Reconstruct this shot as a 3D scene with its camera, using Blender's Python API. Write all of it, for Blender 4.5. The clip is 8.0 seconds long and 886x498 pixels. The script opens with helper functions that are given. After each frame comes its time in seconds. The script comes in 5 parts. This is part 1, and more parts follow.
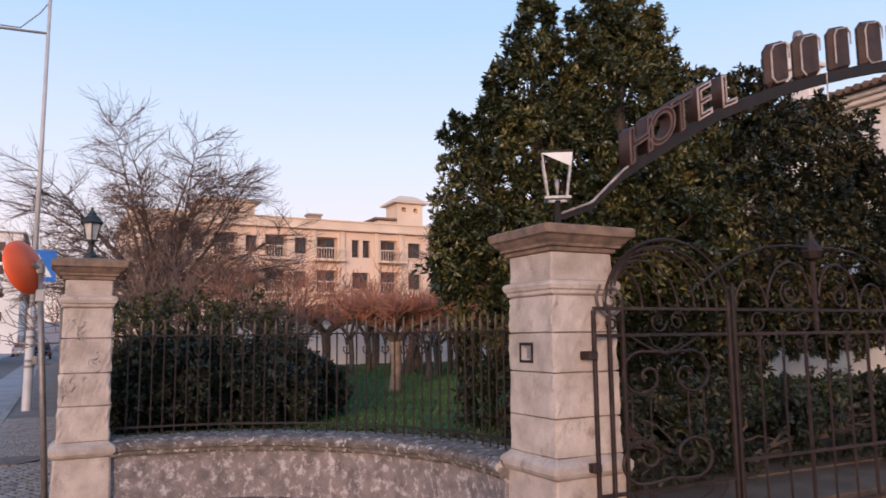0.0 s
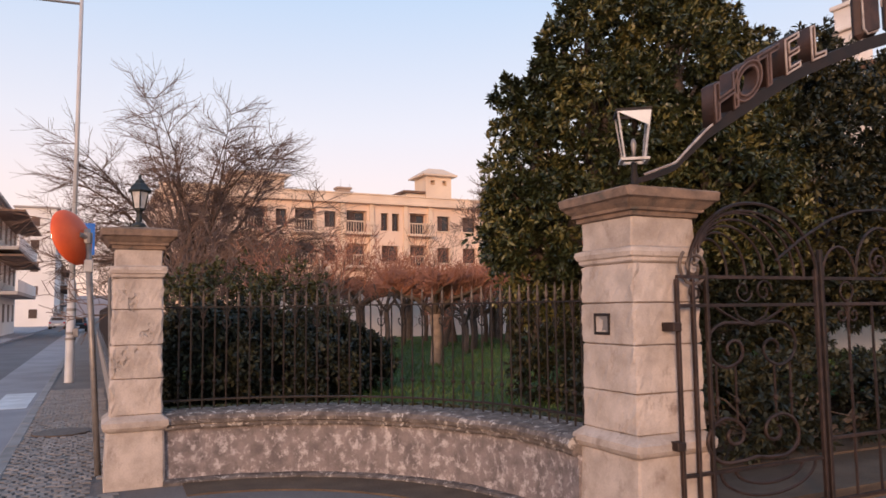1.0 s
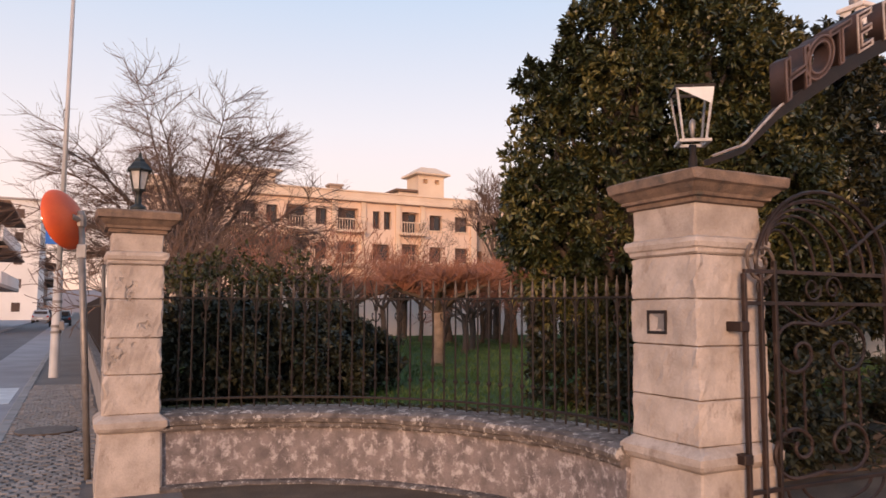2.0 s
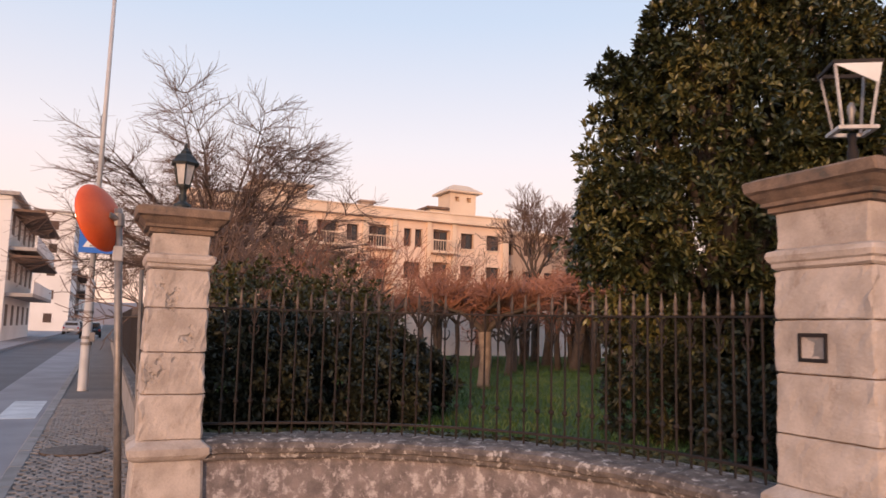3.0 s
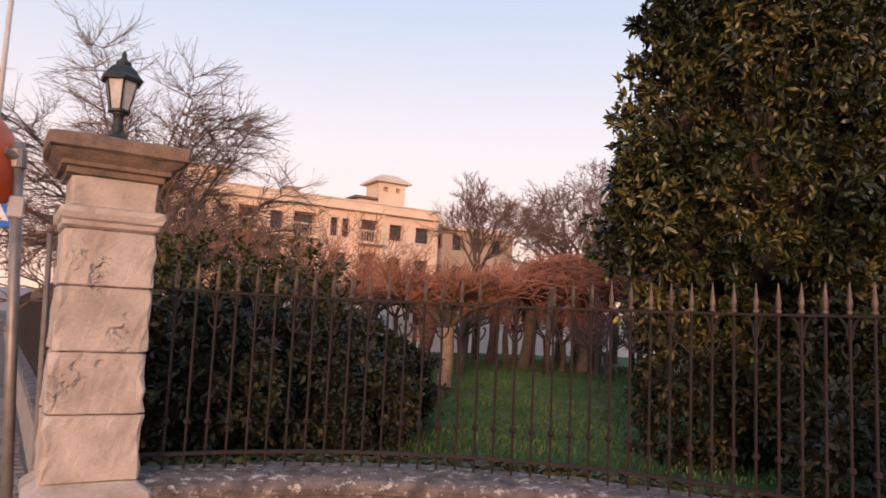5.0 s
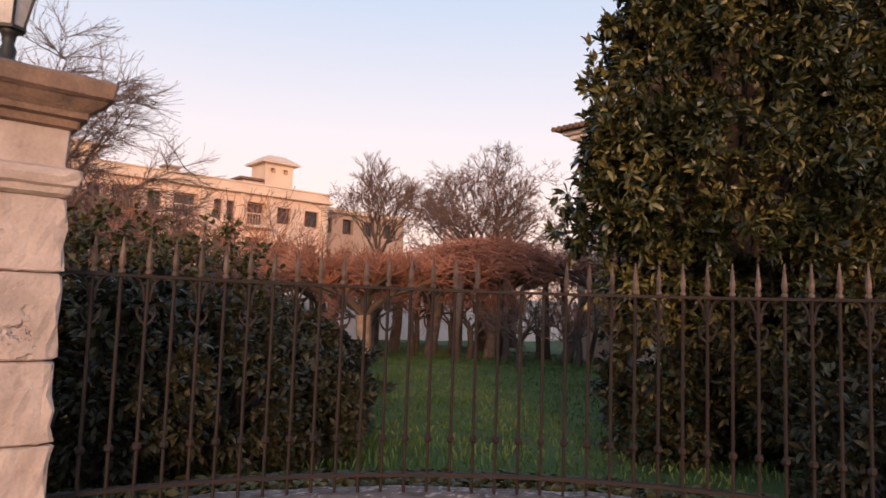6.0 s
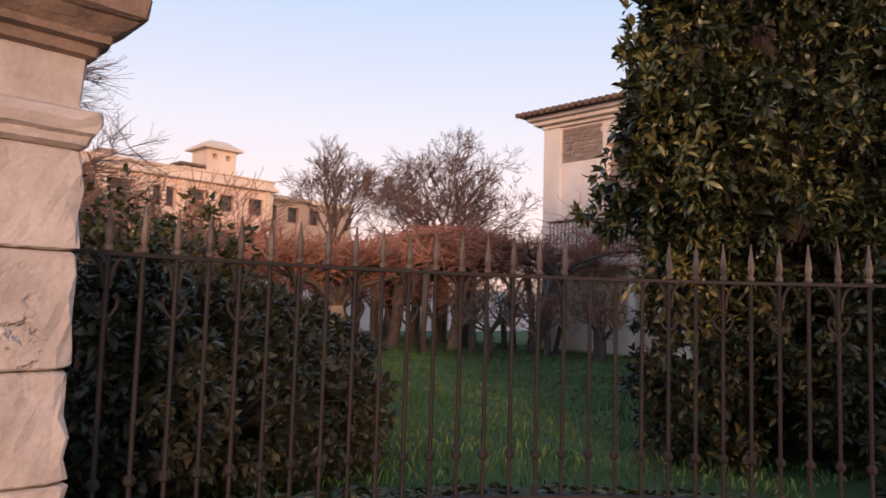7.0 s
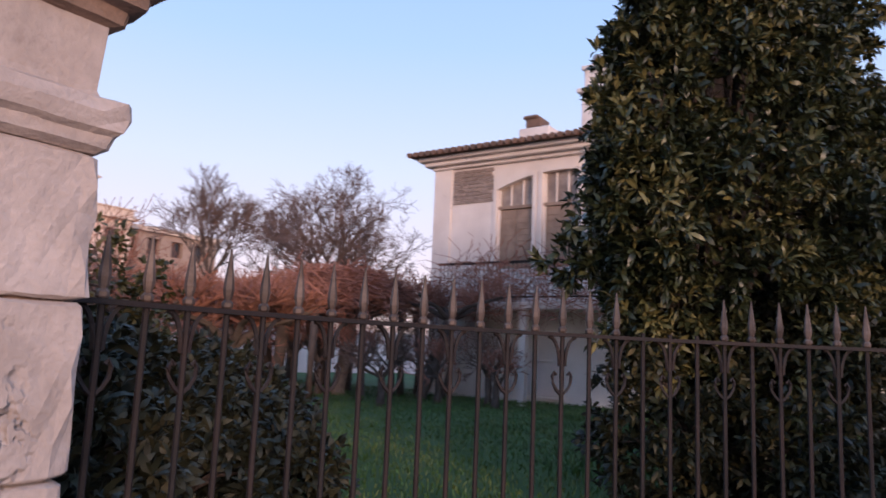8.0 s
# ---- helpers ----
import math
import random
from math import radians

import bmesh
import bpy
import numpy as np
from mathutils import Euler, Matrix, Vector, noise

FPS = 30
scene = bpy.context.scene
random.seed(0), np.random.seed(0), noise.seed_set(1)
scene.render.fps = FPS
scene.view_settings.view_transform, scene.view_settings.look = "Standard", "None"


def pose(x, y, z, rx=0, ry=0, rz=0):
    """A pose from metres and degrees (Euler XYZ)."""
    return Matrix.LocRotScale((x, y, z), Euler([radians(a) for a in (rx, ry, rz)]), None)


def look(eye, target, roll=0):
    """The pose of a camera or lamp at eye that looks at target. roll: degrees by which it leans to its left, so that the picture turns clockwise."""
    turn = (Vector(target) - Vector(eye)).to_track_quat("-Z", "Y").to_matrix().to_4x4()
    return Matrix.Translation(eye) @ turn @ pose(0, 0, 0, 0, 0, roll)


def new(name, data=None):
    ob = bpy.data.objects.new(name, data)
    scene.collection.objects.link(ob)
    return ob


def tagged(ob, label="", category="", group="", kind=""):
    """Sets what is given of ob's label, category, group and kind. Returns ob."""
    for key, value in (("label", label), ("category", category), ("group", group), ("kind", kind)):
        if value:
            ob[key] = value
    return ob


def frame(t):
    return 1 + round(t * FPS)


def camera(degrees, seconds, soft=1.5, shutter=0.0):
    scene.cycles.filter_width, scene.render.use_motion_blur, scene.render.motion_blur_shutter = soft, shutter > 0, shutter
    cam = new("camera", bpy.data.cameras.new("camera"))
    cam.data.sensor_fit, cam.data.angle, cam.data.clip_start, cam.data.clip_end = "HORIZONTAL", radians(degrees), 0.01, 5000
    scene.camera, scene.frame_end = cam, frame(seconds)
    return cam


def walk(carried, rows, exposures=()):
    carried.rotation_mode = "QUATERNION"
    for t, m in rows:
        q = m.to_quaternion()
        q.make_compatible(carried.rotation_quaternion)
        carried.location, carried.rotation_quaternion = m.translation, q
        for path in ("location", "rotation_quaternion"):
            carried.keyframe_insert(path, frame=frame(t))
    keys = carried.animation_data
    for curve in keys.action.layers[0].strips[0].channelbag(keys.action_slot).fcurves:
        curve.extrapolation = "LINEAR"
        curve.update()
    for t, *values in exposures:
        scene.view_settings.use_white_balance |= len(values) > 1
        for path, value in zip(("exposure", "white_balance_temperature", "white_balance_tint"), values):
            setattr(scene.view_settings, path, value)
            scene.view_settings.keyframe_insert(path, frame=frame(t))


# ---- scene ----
cam = camera(62.5, 8.0, soft=1.6, shutter=0.35)
PATH = [
    (0, (-0.051, 0.047, 1.547), (0.871, 1.806, 1.785), -0.70),
    (0.5, (-0.086, 0.195, 1.571), (0.777, 1.981, 1.823), -0.20),
    (1, (-0.189, 0.462, 1.530), (0.673, 2.259, 1.697), -0.70),
    (2.5, (-0.269, 1.484, 1.475), (0.633, 3.260, 1.649), 0.60),
    (3, (-0.287, 1.971, 1.461), (0.539, 3.780, 1.682), 1.50),
    (3.5, (-0.275, 2.401, 1.460), (0.572, 4.202, 1.669), 1.71),
    (4, (-0.286, 2.827, 1.475), (0.651, 4.586, 1.641), 1.82),
    (4.5, (-0.246, 3.256, 1.472), (0.694, 5.012, 1.654), 2.33),
    (5, (-0.263, 3.675, 1.450), (0.761, 5.380, 1.663), 2.65),
    (6.5, (-0.289, 5.102, 1.463), (1.068, 6.563, 1.616), 1.68),
    (7, (-0.306, 5.498, 1.447), (1.100, 6.911, 1.610), 1.77),
    (7.3, (-0.265, 5.728, 1.471), (1.229, 7.033, 1.727), 1.77),
    (7.5, (-0.265, 5.871, 1.493), (1.262, 7.132, 1.776), 2.67),
    (7.8, (-0.336, 6.103, 1.478), (1.228, 7.313, 1.774), 3.31),
    (8, (-0.357, 6.297, 1.506), (1.272, 7.422, 1.789), 2.50),
]
EXPOSURES = [(0.0, 0.30, 6150, 13), (0.6, 0.32, 6600, 15), (1.0, 0.32, 7050, 17), (2.5, 0.35, 7600, 20), (4.0, 0.36, 7700, 21), (5.0, 0.38, 7800, 23), (6.6, 0.38, 7700, 22), (7.1, 0.33, 6900, 20), (7.5, 0.30, 6250, 19), (8.0, 0.28, 5800, 20)]
walk(cam, [(t, look(eye, target, roll)) for t, eye, target, roll in PATH], EXPOSURES)

# ---- light ----
SUN_AZ, SUN_EL = 218.0, 9.0   # compass bearing of the low sun (degrees from +y towards +x) and its height
sky_world = bpy.data.worlds.new("dusk_sky")
scene.world = sky_world
sky_world.use_nodes = True
wn, wl = sky_world.node_tree.nodes, sky_world.node_tree.links
wn.clear()
w_out, w_bg, w_sky = wn.new("ShaderNodeOutputWorld"), wn.new("ShaderNodeBackground"), wn.new("ShaderNodeTexSky")
w_sky.sky_type, w_sky.sun_disc = 'NISHITA', False
w_sky.sun_elevation, w_sky.sun_rotation = radians(SUN_EL), radians(SUN_AZ)
w_sky.air_density, w_sky.dust_density, w_sky.ozone_density = 1.0, 1.2, 1.6
w_geo, w_sep, w_ramp, w_mul = wn.new("ShaderNodeTexCoord"), wn.new("ShaderNodeSeparateXYZ"), wn.new("ShaderNodeValToRGB"), wn.new("ShaderNodeMix")
w_mul.data_type, w_mul.blend_type = 'RGBA', 'MIX'
w_mul.inputs[0].default_value = 0.75
w_ramp.color_ramp.elements[0].position, w_ramp.color_ramp.elements[0].color = 0.0, (11.5, 7.6, 6.4, 1)
w_ramp.color_ramp.elements[1].position, w_ramp.color_ramp.elements[1].color = 0.62, (3.6, 5.9, 9.4, 1)
for at, colour in ((0.10, (10.6, 8.6, 8.4, 1)), (0.24, (8.4, 8.8, 10.0, 1)), (0.40, (5.6, 7.6, 10.2, 1))):
    w_ramp.color_ramp.elements.new(at).color = colour
wl.new(w_geo.outputs["Generated"], w_sep.inputs[0])
wl.new(w_sep.outputs["Z"], w_ramp.inputs[0])
wl.new(w_sky.outputs[0], w_mul.inputs["A"])
wl.new(w_ramp.outputs[0], w_mul.inputs["B"])
wl.new(w_mul.outputs["Result"], w_bg.inputs[0])
w_bg.inputs[1].default_value = 0.096
wl.new(w_bg.outputs[0], w_out.inputs[0])

sun = new("sun", bpy.data.lights.new("sun", 'SUN'))
sun.data.energy, sun.data.angle, sun.data.color = 2.0, radians(12), (1.0, 0.66, 0.44)
sun_from = Vector((math.sin(radians(SUN_AZ)) * math.cos(radians(SUN_EL)), math.cos(radians(SUN_AZ)) * math.cos(radians(SUN_EL)), math.sin(radians(SUN_EL))))
sun.matrix_world = look(sun_from * 60, (0, 0, 0))


# ---- materials ----
def surface(name, a, b, size=0.5, rough=0.8, bump=0.3, fine=0.02, metal=0.0, grain=0.25, spots=None, spot_size=0.3, spot_cut=0.55, per=0.0, fac_cut=(0.35, 0.65), spot_soft=0.07, streak=1.0, pits=0.0):
    """A worn surface: two colours mixed at one size, grain at a finer one, and spots of a third colour; per: change from piece to piece."""
    m = bpy.data.materials.new(name)
    m.use_nodes = True
    n, l = m.node_tree.nodes, m.node_tree.links
    bsdf = n["Principled BSDF"]
    geo = n.new("ShaderNodeNewGeometry")
    big, small = n.new("ShaderNodeTexNoise"), n.new("ShaderNodeTexNoise")
    big.inputs["Scale"].default_value, big.inputs["Detail"].default_value = 1 / size, 6
    small.inputs["Scale"].default_value, small.inputs["Detail"].default_value = 1 / fine, 4
    for tex in (big, small):
        l.new(geo.outputs["Position"], tex.inputs["Vector"])
    rng = n.new("ShaderNodeMapRange")
    rng.inputs[1].default_value, rng.inputs[2].default_value = fac_cut
    l.new(big.outputs[0], rng.inputs[0])
    mix = n.new("ShaderNodeMix")
    mix.data_type = 'RGBA'
    mix.inputs["A"].default_value, mix.inputs["B"].default_value = (*a, 1), (*b, 1)
    l.new(rng.outputs[0], mix.inputs["Factor"])
    colour = mix.outputs["Result"]
    if spots:
        sp = n.new("ShaderNodeTexNoise")
        sp.inputs["Scale"].default_value, sp.inputs["Detail"].default_value, sp.inputs["Roughness"].default_value = 1 / spot_size, 8, 0.7
        flat = n.new("ShaderNodeVectorMath")
        flat.operation = 'MULTIPLY'
        flat.inputs[1].default_value = (1, 1, streak)
        l.new(geo.outputs["Position"], flat.inputs[0])
        l.new(flat.outputs[0], sp.inputs["Vector"])
        cut = n.new("ShaderNodeMapRange")
        cut.inputs[1].default_value, cut.inputs[2].default_value = spot_cut, spot_cut + spot_soft
        l.new(sp.outputs[0], cut.inputs[0])
        m2 = n.new("ShaderNodeMix")
        m2.data_type = 'RGBA'
        l.new(cut.outputs[0], m2.inputs["Factor"])
        l.new(colour, m2.inputs["A"])
        m2.inputs["B"].default_value = (*spots, 1)
        colour = m2.outputs["Result"]
    val = n.new("ShaderNodeHueSaturation")
    l.new(colour, val.inputs["Color"])
    gm = n.new("ShaderNodeMapRange")
    gm.inputs[3].default_value, gm.inputs[4].default_value = 1 - grain, 1 + grain
    l.new(small.outputs[0], gm.inputs[0])
    value = gm.outputs[0]
    if per:
        info, pm, mu = n.new("ShaderNodeObjectInfo"), n.new("ShaderNodeMapRange"), n.new("ShaderNodeMath")
        pm.inputs[3].default_value, pm.inputs[4].default_value = 1 - per, 1 + per
        l.new(info.outputs["Random"], pm.inputs[0])
        mu.operation = 'MULTIPLY'
        l.new(value, mu.inputs[0])
        l.new(pm.outputs[0], mu.inputs[1])
        value = mu.outputs[0]
    l.new(value, val.inputs["Value"])
    l.new(val.outputs[0], bsdf.inputs["Base Color"])
    bsdf.inputs["Roughness"].default_value, bsdf.inputs["Metallic"].default_value = rough, metal
    if bump:
        add = n.new("ShaderNodeMath")
        add.operation = 'ADD'
        l.new(small.outputs[0], add.inputs[0])
        l.new(big.outputs[0], add.inputs[1])
        bp = n.new("ShaderNodeBump")
        bp.inputs["Strength"].default_value, bp.inputs["Distance"].default_value = bump, fine * 0.5
        l.new(add.outputs[0], bp.inputs["Height"])
        normal = bp.outputs[0]
        if pits:
            # chipped hollows, gathered in groups
            chip, where, edge, zone, both, hollow = n.new("ShaderNodeTexNoise"), n.new("ShaderNodeTexNoise"), n.new("ShaderNodeMapRange"), n.new("ShaderNodeMapRange"), n.new("ShaderNodeMath"), n.new("ShaderNodeBump")
            chip.inputs["Scale"].default_value, chip.inputs["Detail"].default_value = 17, 3
            where.inputs["Scale"].default_value, where.inputs["Detail"].default_value = 3.1, 1
            for tex in (chip, where):
                l.new(geo.outputs["Position"], tex.inputs["Vector"])
            edge.inputs[1].default_value, edge.inputs[2].default_value = 0.52, 0.66
            zone.inputs[1].default_value, zone.inputs[2].default_value = 0.575, 0.66
            l.new(chip.outputs[0], edge.inputs[0])
            l.new(where.outputs[0], zone.inputs[0])
            both.operation = 'MULTIPLY'
            l.new(edge.outputs[0], both.inputs[0])
            l.new(zone.outputs[0], both.inputs[1])
            hollow.invert = True
            hollow.inputs["Strength"].default_value, hollow.inputs["Distance"].default_value = 1.0, pits
            l.new(both.outputs[0], hollow.inputs["Height"])
            l.new(normal, hollow.inputs["Normal"])
            normal = hollow.outputs[0]
        l.new(normal, bsdf.inputs["Normal"])
    return m


def leafy(name, a, b, c, rough=0.45):
    """Leaves, each of its own tone between three colours."""
    m = bpy.data.materials.new(name)
    m.use_nodes = True
    n, l = m.node_tree.nodes, m.node_tree.links
    bsdf = n["Principled BSDF"]
    geo, ramp = n.new("ShaderNodeNewGeometry"), n.new("ShaderNodeValToRGB")
    ramp.color_ramp.elements[0].color, ramp.color_ramp.elements[1].color = (*a, 1), (*c, 1)
    ramp.color_ramp.elements.new(0.55).color = (*b, 1)
    patch = n.new("ShaderNodeTexNoise")
    patch.inputs["Scale"].default_value, patch.inputs["Detail"].default_value = 1.1, 2
    l.new(geo.outputs["Position"], patch.inputs["Vector"])
    mad = n.new("ShaderNodeMath")
    mad.operation = 'MULTIPLY'
    l.new(geo.outputs["Random Per Island"], mad.inputs[0])
    mr = n.new("ShaderNodeMapRange")
    mr.inputs[1].default_value, mr.inputs[2].default_value, mr.inputs[3].default_value, mr.inputs[4].default_value = 0.35, 0.65, 0.4, 1.55
    l.new(patch.outputs[0], mr.inputs[0])
    l.new(mr.outputs[0], mad.inputs[1])
    l.new(mad.outputs[0], ramp.inputs[0])
    l.new(ramp.outputs[0], bsdf.inputs["Base Color"])
    bsdf.inputs["Roughness"].default_value = rough
    bsdf.inputs["Specular IOR Level"].default_value = 0.4
    return m


def glassy(name, colour, rough=0.05):
    m = bpy.data.materials.new(name)
    m.use_nodes = True
    bsdf = m.node_tree.nodes["Principled BSDF"]
    bsdf.inputs["Base Color"].default_value = (*colour, 1)
    bsdf.inputs["Roughness"].default_value = rough
    return m


STONE = surface("limestone", (0.55, 0.452, 0.398), (0.375, 0.30, 0.256), 0.20, 0.88, 0.62, 0.016, grain=0.16, spots=(0.25, 0.185, 0.15), spot_size=0.16, spot_cut=0.565, per=0.06, spot_soft=0.16, streak=0.6)
STONE_PITTED = surface("pitted_limestone", (0.55, 0.452, 0.398), (0.375, 0.30, 0.256), 0.20, 0.88, 0.62, 0.016, grain=0.16, spots=(0.25, 0.185, 0.15), spot_size=0.16, spot_cut=0.565, per=0.06, spot_soft=0.16, streak=0.6, pits=0.022)
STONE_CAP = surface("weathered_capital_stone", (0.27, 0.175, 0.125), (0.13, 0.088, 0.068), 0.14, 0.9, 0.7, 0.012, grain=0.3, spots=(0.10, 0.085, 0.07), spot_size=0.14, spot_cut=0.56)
PLASTER = surface("flaking_lime_plaster", (0.25, 0.205, 0.20), (0.14, 0.115, 0.115), 0.13, 0.92, 0.9, 0.010, grain=0.4, spots=(0.48, 0.425, 0.42), spot_size=0.075, spot_cut=0.505, spot_soft=0.13, streak=0.85)
COPING = surface("lichen_coping_stone", (0.19, 0.155, 0.142), (0.075, 0.06, 0.055), 0.09, 0.92, 0.8, 0.012, grain=0.35, spots=(0.46, 0.41, 0.38), spot_size=0.06, spot_cut=0.55)
IRON = surface("rusty_wrought_iron", (0.010, 0.0065, 0.006), (0.021, 0.0105, 0.008), 0.12, 0.75, 0.4, 0.008, metal=0.05, grain=0.3, per=0.15)
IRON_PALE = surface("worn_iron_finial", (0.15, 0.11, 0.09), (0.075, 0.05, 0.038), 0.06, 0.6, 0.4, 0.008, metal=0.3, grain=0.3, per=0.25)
GATE_IRON = surface("rusty_gate_iron", (0.044, 0.024, 0.019), (0.020, 0.011, 0.009), 0.10, 0.6, 0.5, 0.008, metal=0.3, grain=0.4, per=0.3)
SIGN_RUST = surface("rusted_sign_tin", (0.075, 0.038, 0.030), (0.040, 0.024, 0.022), 0.12, 0.7, 0.4, 0.01, metal=0.2, grain=0.3)
SIGN_EDGE = surface("pale_sign_edge", (0.50, 0.42, 0.38), (0.30, 0.22, 0.19), 0.10, 0.6, 0.2, 0.01, grain=0.3)
SIGN_DULL = surface("rust_stained_sign_edge", (0.15, 0.09, 0.075), (0.08, 0.05, 0.045), 0.10, 0.65, 0.3, 0.01, grain=0.3)
LAMP_WHITE = surface("peeling_white_paint", (0.62, 0.58, 0.55), (0.45, 0.40, 0.37), 0.05, 0.6, 0.3, 0.01, grain=0.2)
LAMP_DARK = surface("dark_lamp_iron", (0.022, 0.026, 0.025), (0.04, 0.042, 0.04), 0.06, 0.5, 0.3, 0.008, metal=0.4)
FROST = surface("dusty_lamp_glass", (0.55, 0.52, 0.50), (0.42, 0.40, 0.39), 0.06, 0.35, 0.1, 0.01)
ORANGE = surface("sun_bleached_orange_plastic", (0.80, 0.115, 0.022), (0.70, 0.09, 0.02), 0.2, 0.5, 0.12, 0.02, grain=0.06)
MIRROR = glassy("mirror_face", (0.9, 0.9, 0.9), 0.02)
MIRROR.node_tree.nodes["Principled BSDF"].inputs["Metallic"].default_value = 1.0
BLUE = surface("blue_sign_enamel", (0.015, 0.14, 0.52), (0.02, 0.16, 0.56), 0.2, 0.4, 0.05, 0.02, grain=0.05)
WHITE = surface("white_enamel", (0.78, 0.78, 0.78), (0.7, 0.7, 0.7), 0.2, 0.45, 0.05, 0.02, grain=0.05)
STEEL = surface("galvanised_steel", (0.30, 0.265, 0.25), (0.22, 0.195, 0.185), 0.08, 0.5, 0.15, 0.01, metal=0.5, grain=0.15)
POLE_PAINT = surface("pale_grey_pole_paint", (0.52, 0.50, 0.50), (0.44, 0.42, 0.42), 0.3, 0.5, 0.15, 0.02, grain=0.12)
ASPHALT = surface("worn_asphalt", (0.135, 0.13, 0.14), (0.105, 0.10, 0.108), 1.5, 0.9, 0.4, 0.012, grain=0.25)
LANE = surface("pale_concrete_lane", (0.30, 0.285, 0.30), (0.24, 0.225, 0.24), 1.2, 0.9, 0.3, 0.015, grain=0.18)
PAVING = surface("limestone_pavement_bed", (0.19, 0.162, 0.15), (0.145, 0.122, 0.113), 0.8, 0.95, 0.6, 0.02, grain=0.3)
SETT = surface("limestone_sett", (0.29, 0.25, 0.228), (0.205, 0.176, 0.16), 0.35, 0.8, 0.4, 0.01, grain=0.2, per=0.2)
KERB = surface("granite_kerb", (0.30, 0.27, 0.26), (0.22, 0.20, 0.19), 0.3, 0.85, 0.4, 0.01, grain=0.25, per=0.1)
MARKING = surface("worn_road_paint", (0.66, 0.65, 0.66), (0.5, 0.49, 0.5), 0.3, 0.7, 0.2, 0.02, grain=0.15)
SOIL = surface("damp_soil", (0.085, 0.055, 0.038), (0.135, 0.090, 0.062), 0.4, 0.95, 0.8, 0.02, grain=0.4)
LAWN = surface("lawn_turf", (0.032, 0.075, 0.014), (0.055, 0.10, 0.022), 0.8, 0.95, 0.8, 0.02, grain=0.4, spots=(0.065, 0.058, 0.028), spot_size=0.7, spot_cut=0.60)
HOTEL_WALL = surface("ochre_pink_render", (0.80, 0.59, 0.465), (0.70, 0.51, 0.40), 2.5, 0.9, 0.2, 0.05, grain=0.08, spots=(0.45, 0.29, 0.21), spot_size=1.6, spot_cut=0.64)
HOTEL_TRIM = surface("cream_render_trim", (0.78, 0.60, 0.46), (0.68, 0.51, 0.39), 2.0, 0.85, 0.2, 0.05, grain=0.08)
# hotel render in a darker tone for wing and chimney; colour includes shade
HOTEL_SHADE = surface("shade_toned_render", (0.44, 0.31, 0.235), (0.37, 0.26, 0.20), 2.0, 0.9, 0.2, 0.05, grain=0.1)
SHUTTER = surface("dark_brown_shutter", (0.10, 0.055, 0.042), (0.075, 0.042, 0.034), 0.6, 0.6, 0.2, 0.03, grain=0.2, per=0.3)
TILE = surface("old_clay_roof_tile", (0.22, 0.125, 0.085), (0.13, 0.085, 0.065), 0.4, 0.9, 0.5, 0.02, grain=0.3)
HOUSE_WALL = surface("old_white_limewash", (0.82, 0.73, 0.67), (0.70, 0.61, 0.555), 0.9, 0.9, 0.4, 0.02, grain=0.12, spots=(0.42, 0.35, 0.31), spot_size=0.5, spot_cut=0.63)
HOUSE_BRICK = surface("exposed_rubble", (0.34, 0.26, 0.22), (0.24, 0.185, 0.16), 0.12, 0.95, 0.8, 0.02, grain=0.4, per=0.15)
SHUT_WOOD = surface("faded_wooden_shutter", (0.33, 0.235, 0.175), (0.25, 0.175, 0.13), 0.25, 0.75, 0.4, 0.015, grain=0.25)
BLIND = surface("dusty_blind_behind_panes", (0.40, 0.32, 0.27), (0.20, 0.15, 0.125), 0.35, 0.35, 0.1, 0.03, grain=0.15)
BACK_WALL = surface("white_garden_wall_paint", (0.84, 0.72, 0.67), (0.74, 0.62, 0.57), 0.9, 0.9, 0.3, 0.03, grain=0.12)
GREY_WALL = surface("grey_roadside_render", (0.34, 0.30, 0.28), (0.26, 0.225, 0.21), 0.6, 0.9, 0.4, 0.02, grain=0.2)
BARK = surface("grey_brown_bark", (0.115, 0.085, 0.070), (0.075, 0.055, 0.046), 0.15, 0.9, 0.6, 0.02, grain=0.3)
BARK_PALE = surface("mottled_plane_bark", (0.34, 0.25, 0.19), (0.20, 0.14, 0.105), 0.14, 0.85, 0.5, 0.02, grain=0.2)
TWIG_RED = surface("reddish_bare_twigs", (0.38, 0.16, 0.105), (0.24, 0.11, 0.078), 0.4, 0.85, 0.3, 0.02, grain=0.25)
TWIG = surface("thin_bare_twigs", (0.18, 0.115, 0.092), (0.125, 0.078, 0.062), 0.6, 0.9, 0.2, 0.02, grain=0.2)
LEAF_MAG = leafy("magnolia_leaves", (0.013, 0.019, 0.010), (0.046, 0.054, 0.020), (0.175, 0.150, 0.052), 0.36)
# darker copy of the magnolia leaves, with shade put into the colour
LEAF_SHADE = leafy("shade_toned_magnolia_leaves", (0.006, 0.009, 0.005), (0.018, 0.022, 0.009), (0.085, 0.070, 0.026), 0.55)
LEAF_BUSH = leafy("shrub_leaves", (0.010, 0.013, 0.008), (0.026, 0.029, 0.014), (0.062, 0.056, 0.028), 0.58)
LEAF_IVY = leafy("creeper_leaves", (0.026, 0.029, 0.010), (0.060, 0.060, 0.018), (0.125, 0.098, 0.034), 0.6)
GRASS = leafy("grass_blades", (0.026, 0.068, 0.012), (0.062, 0.130, 0.024), (0.135, 0.175, 0.05), 0.6)
PANE = glassy("window_pane", (0.03, 0.03, 0.035), 0.06)
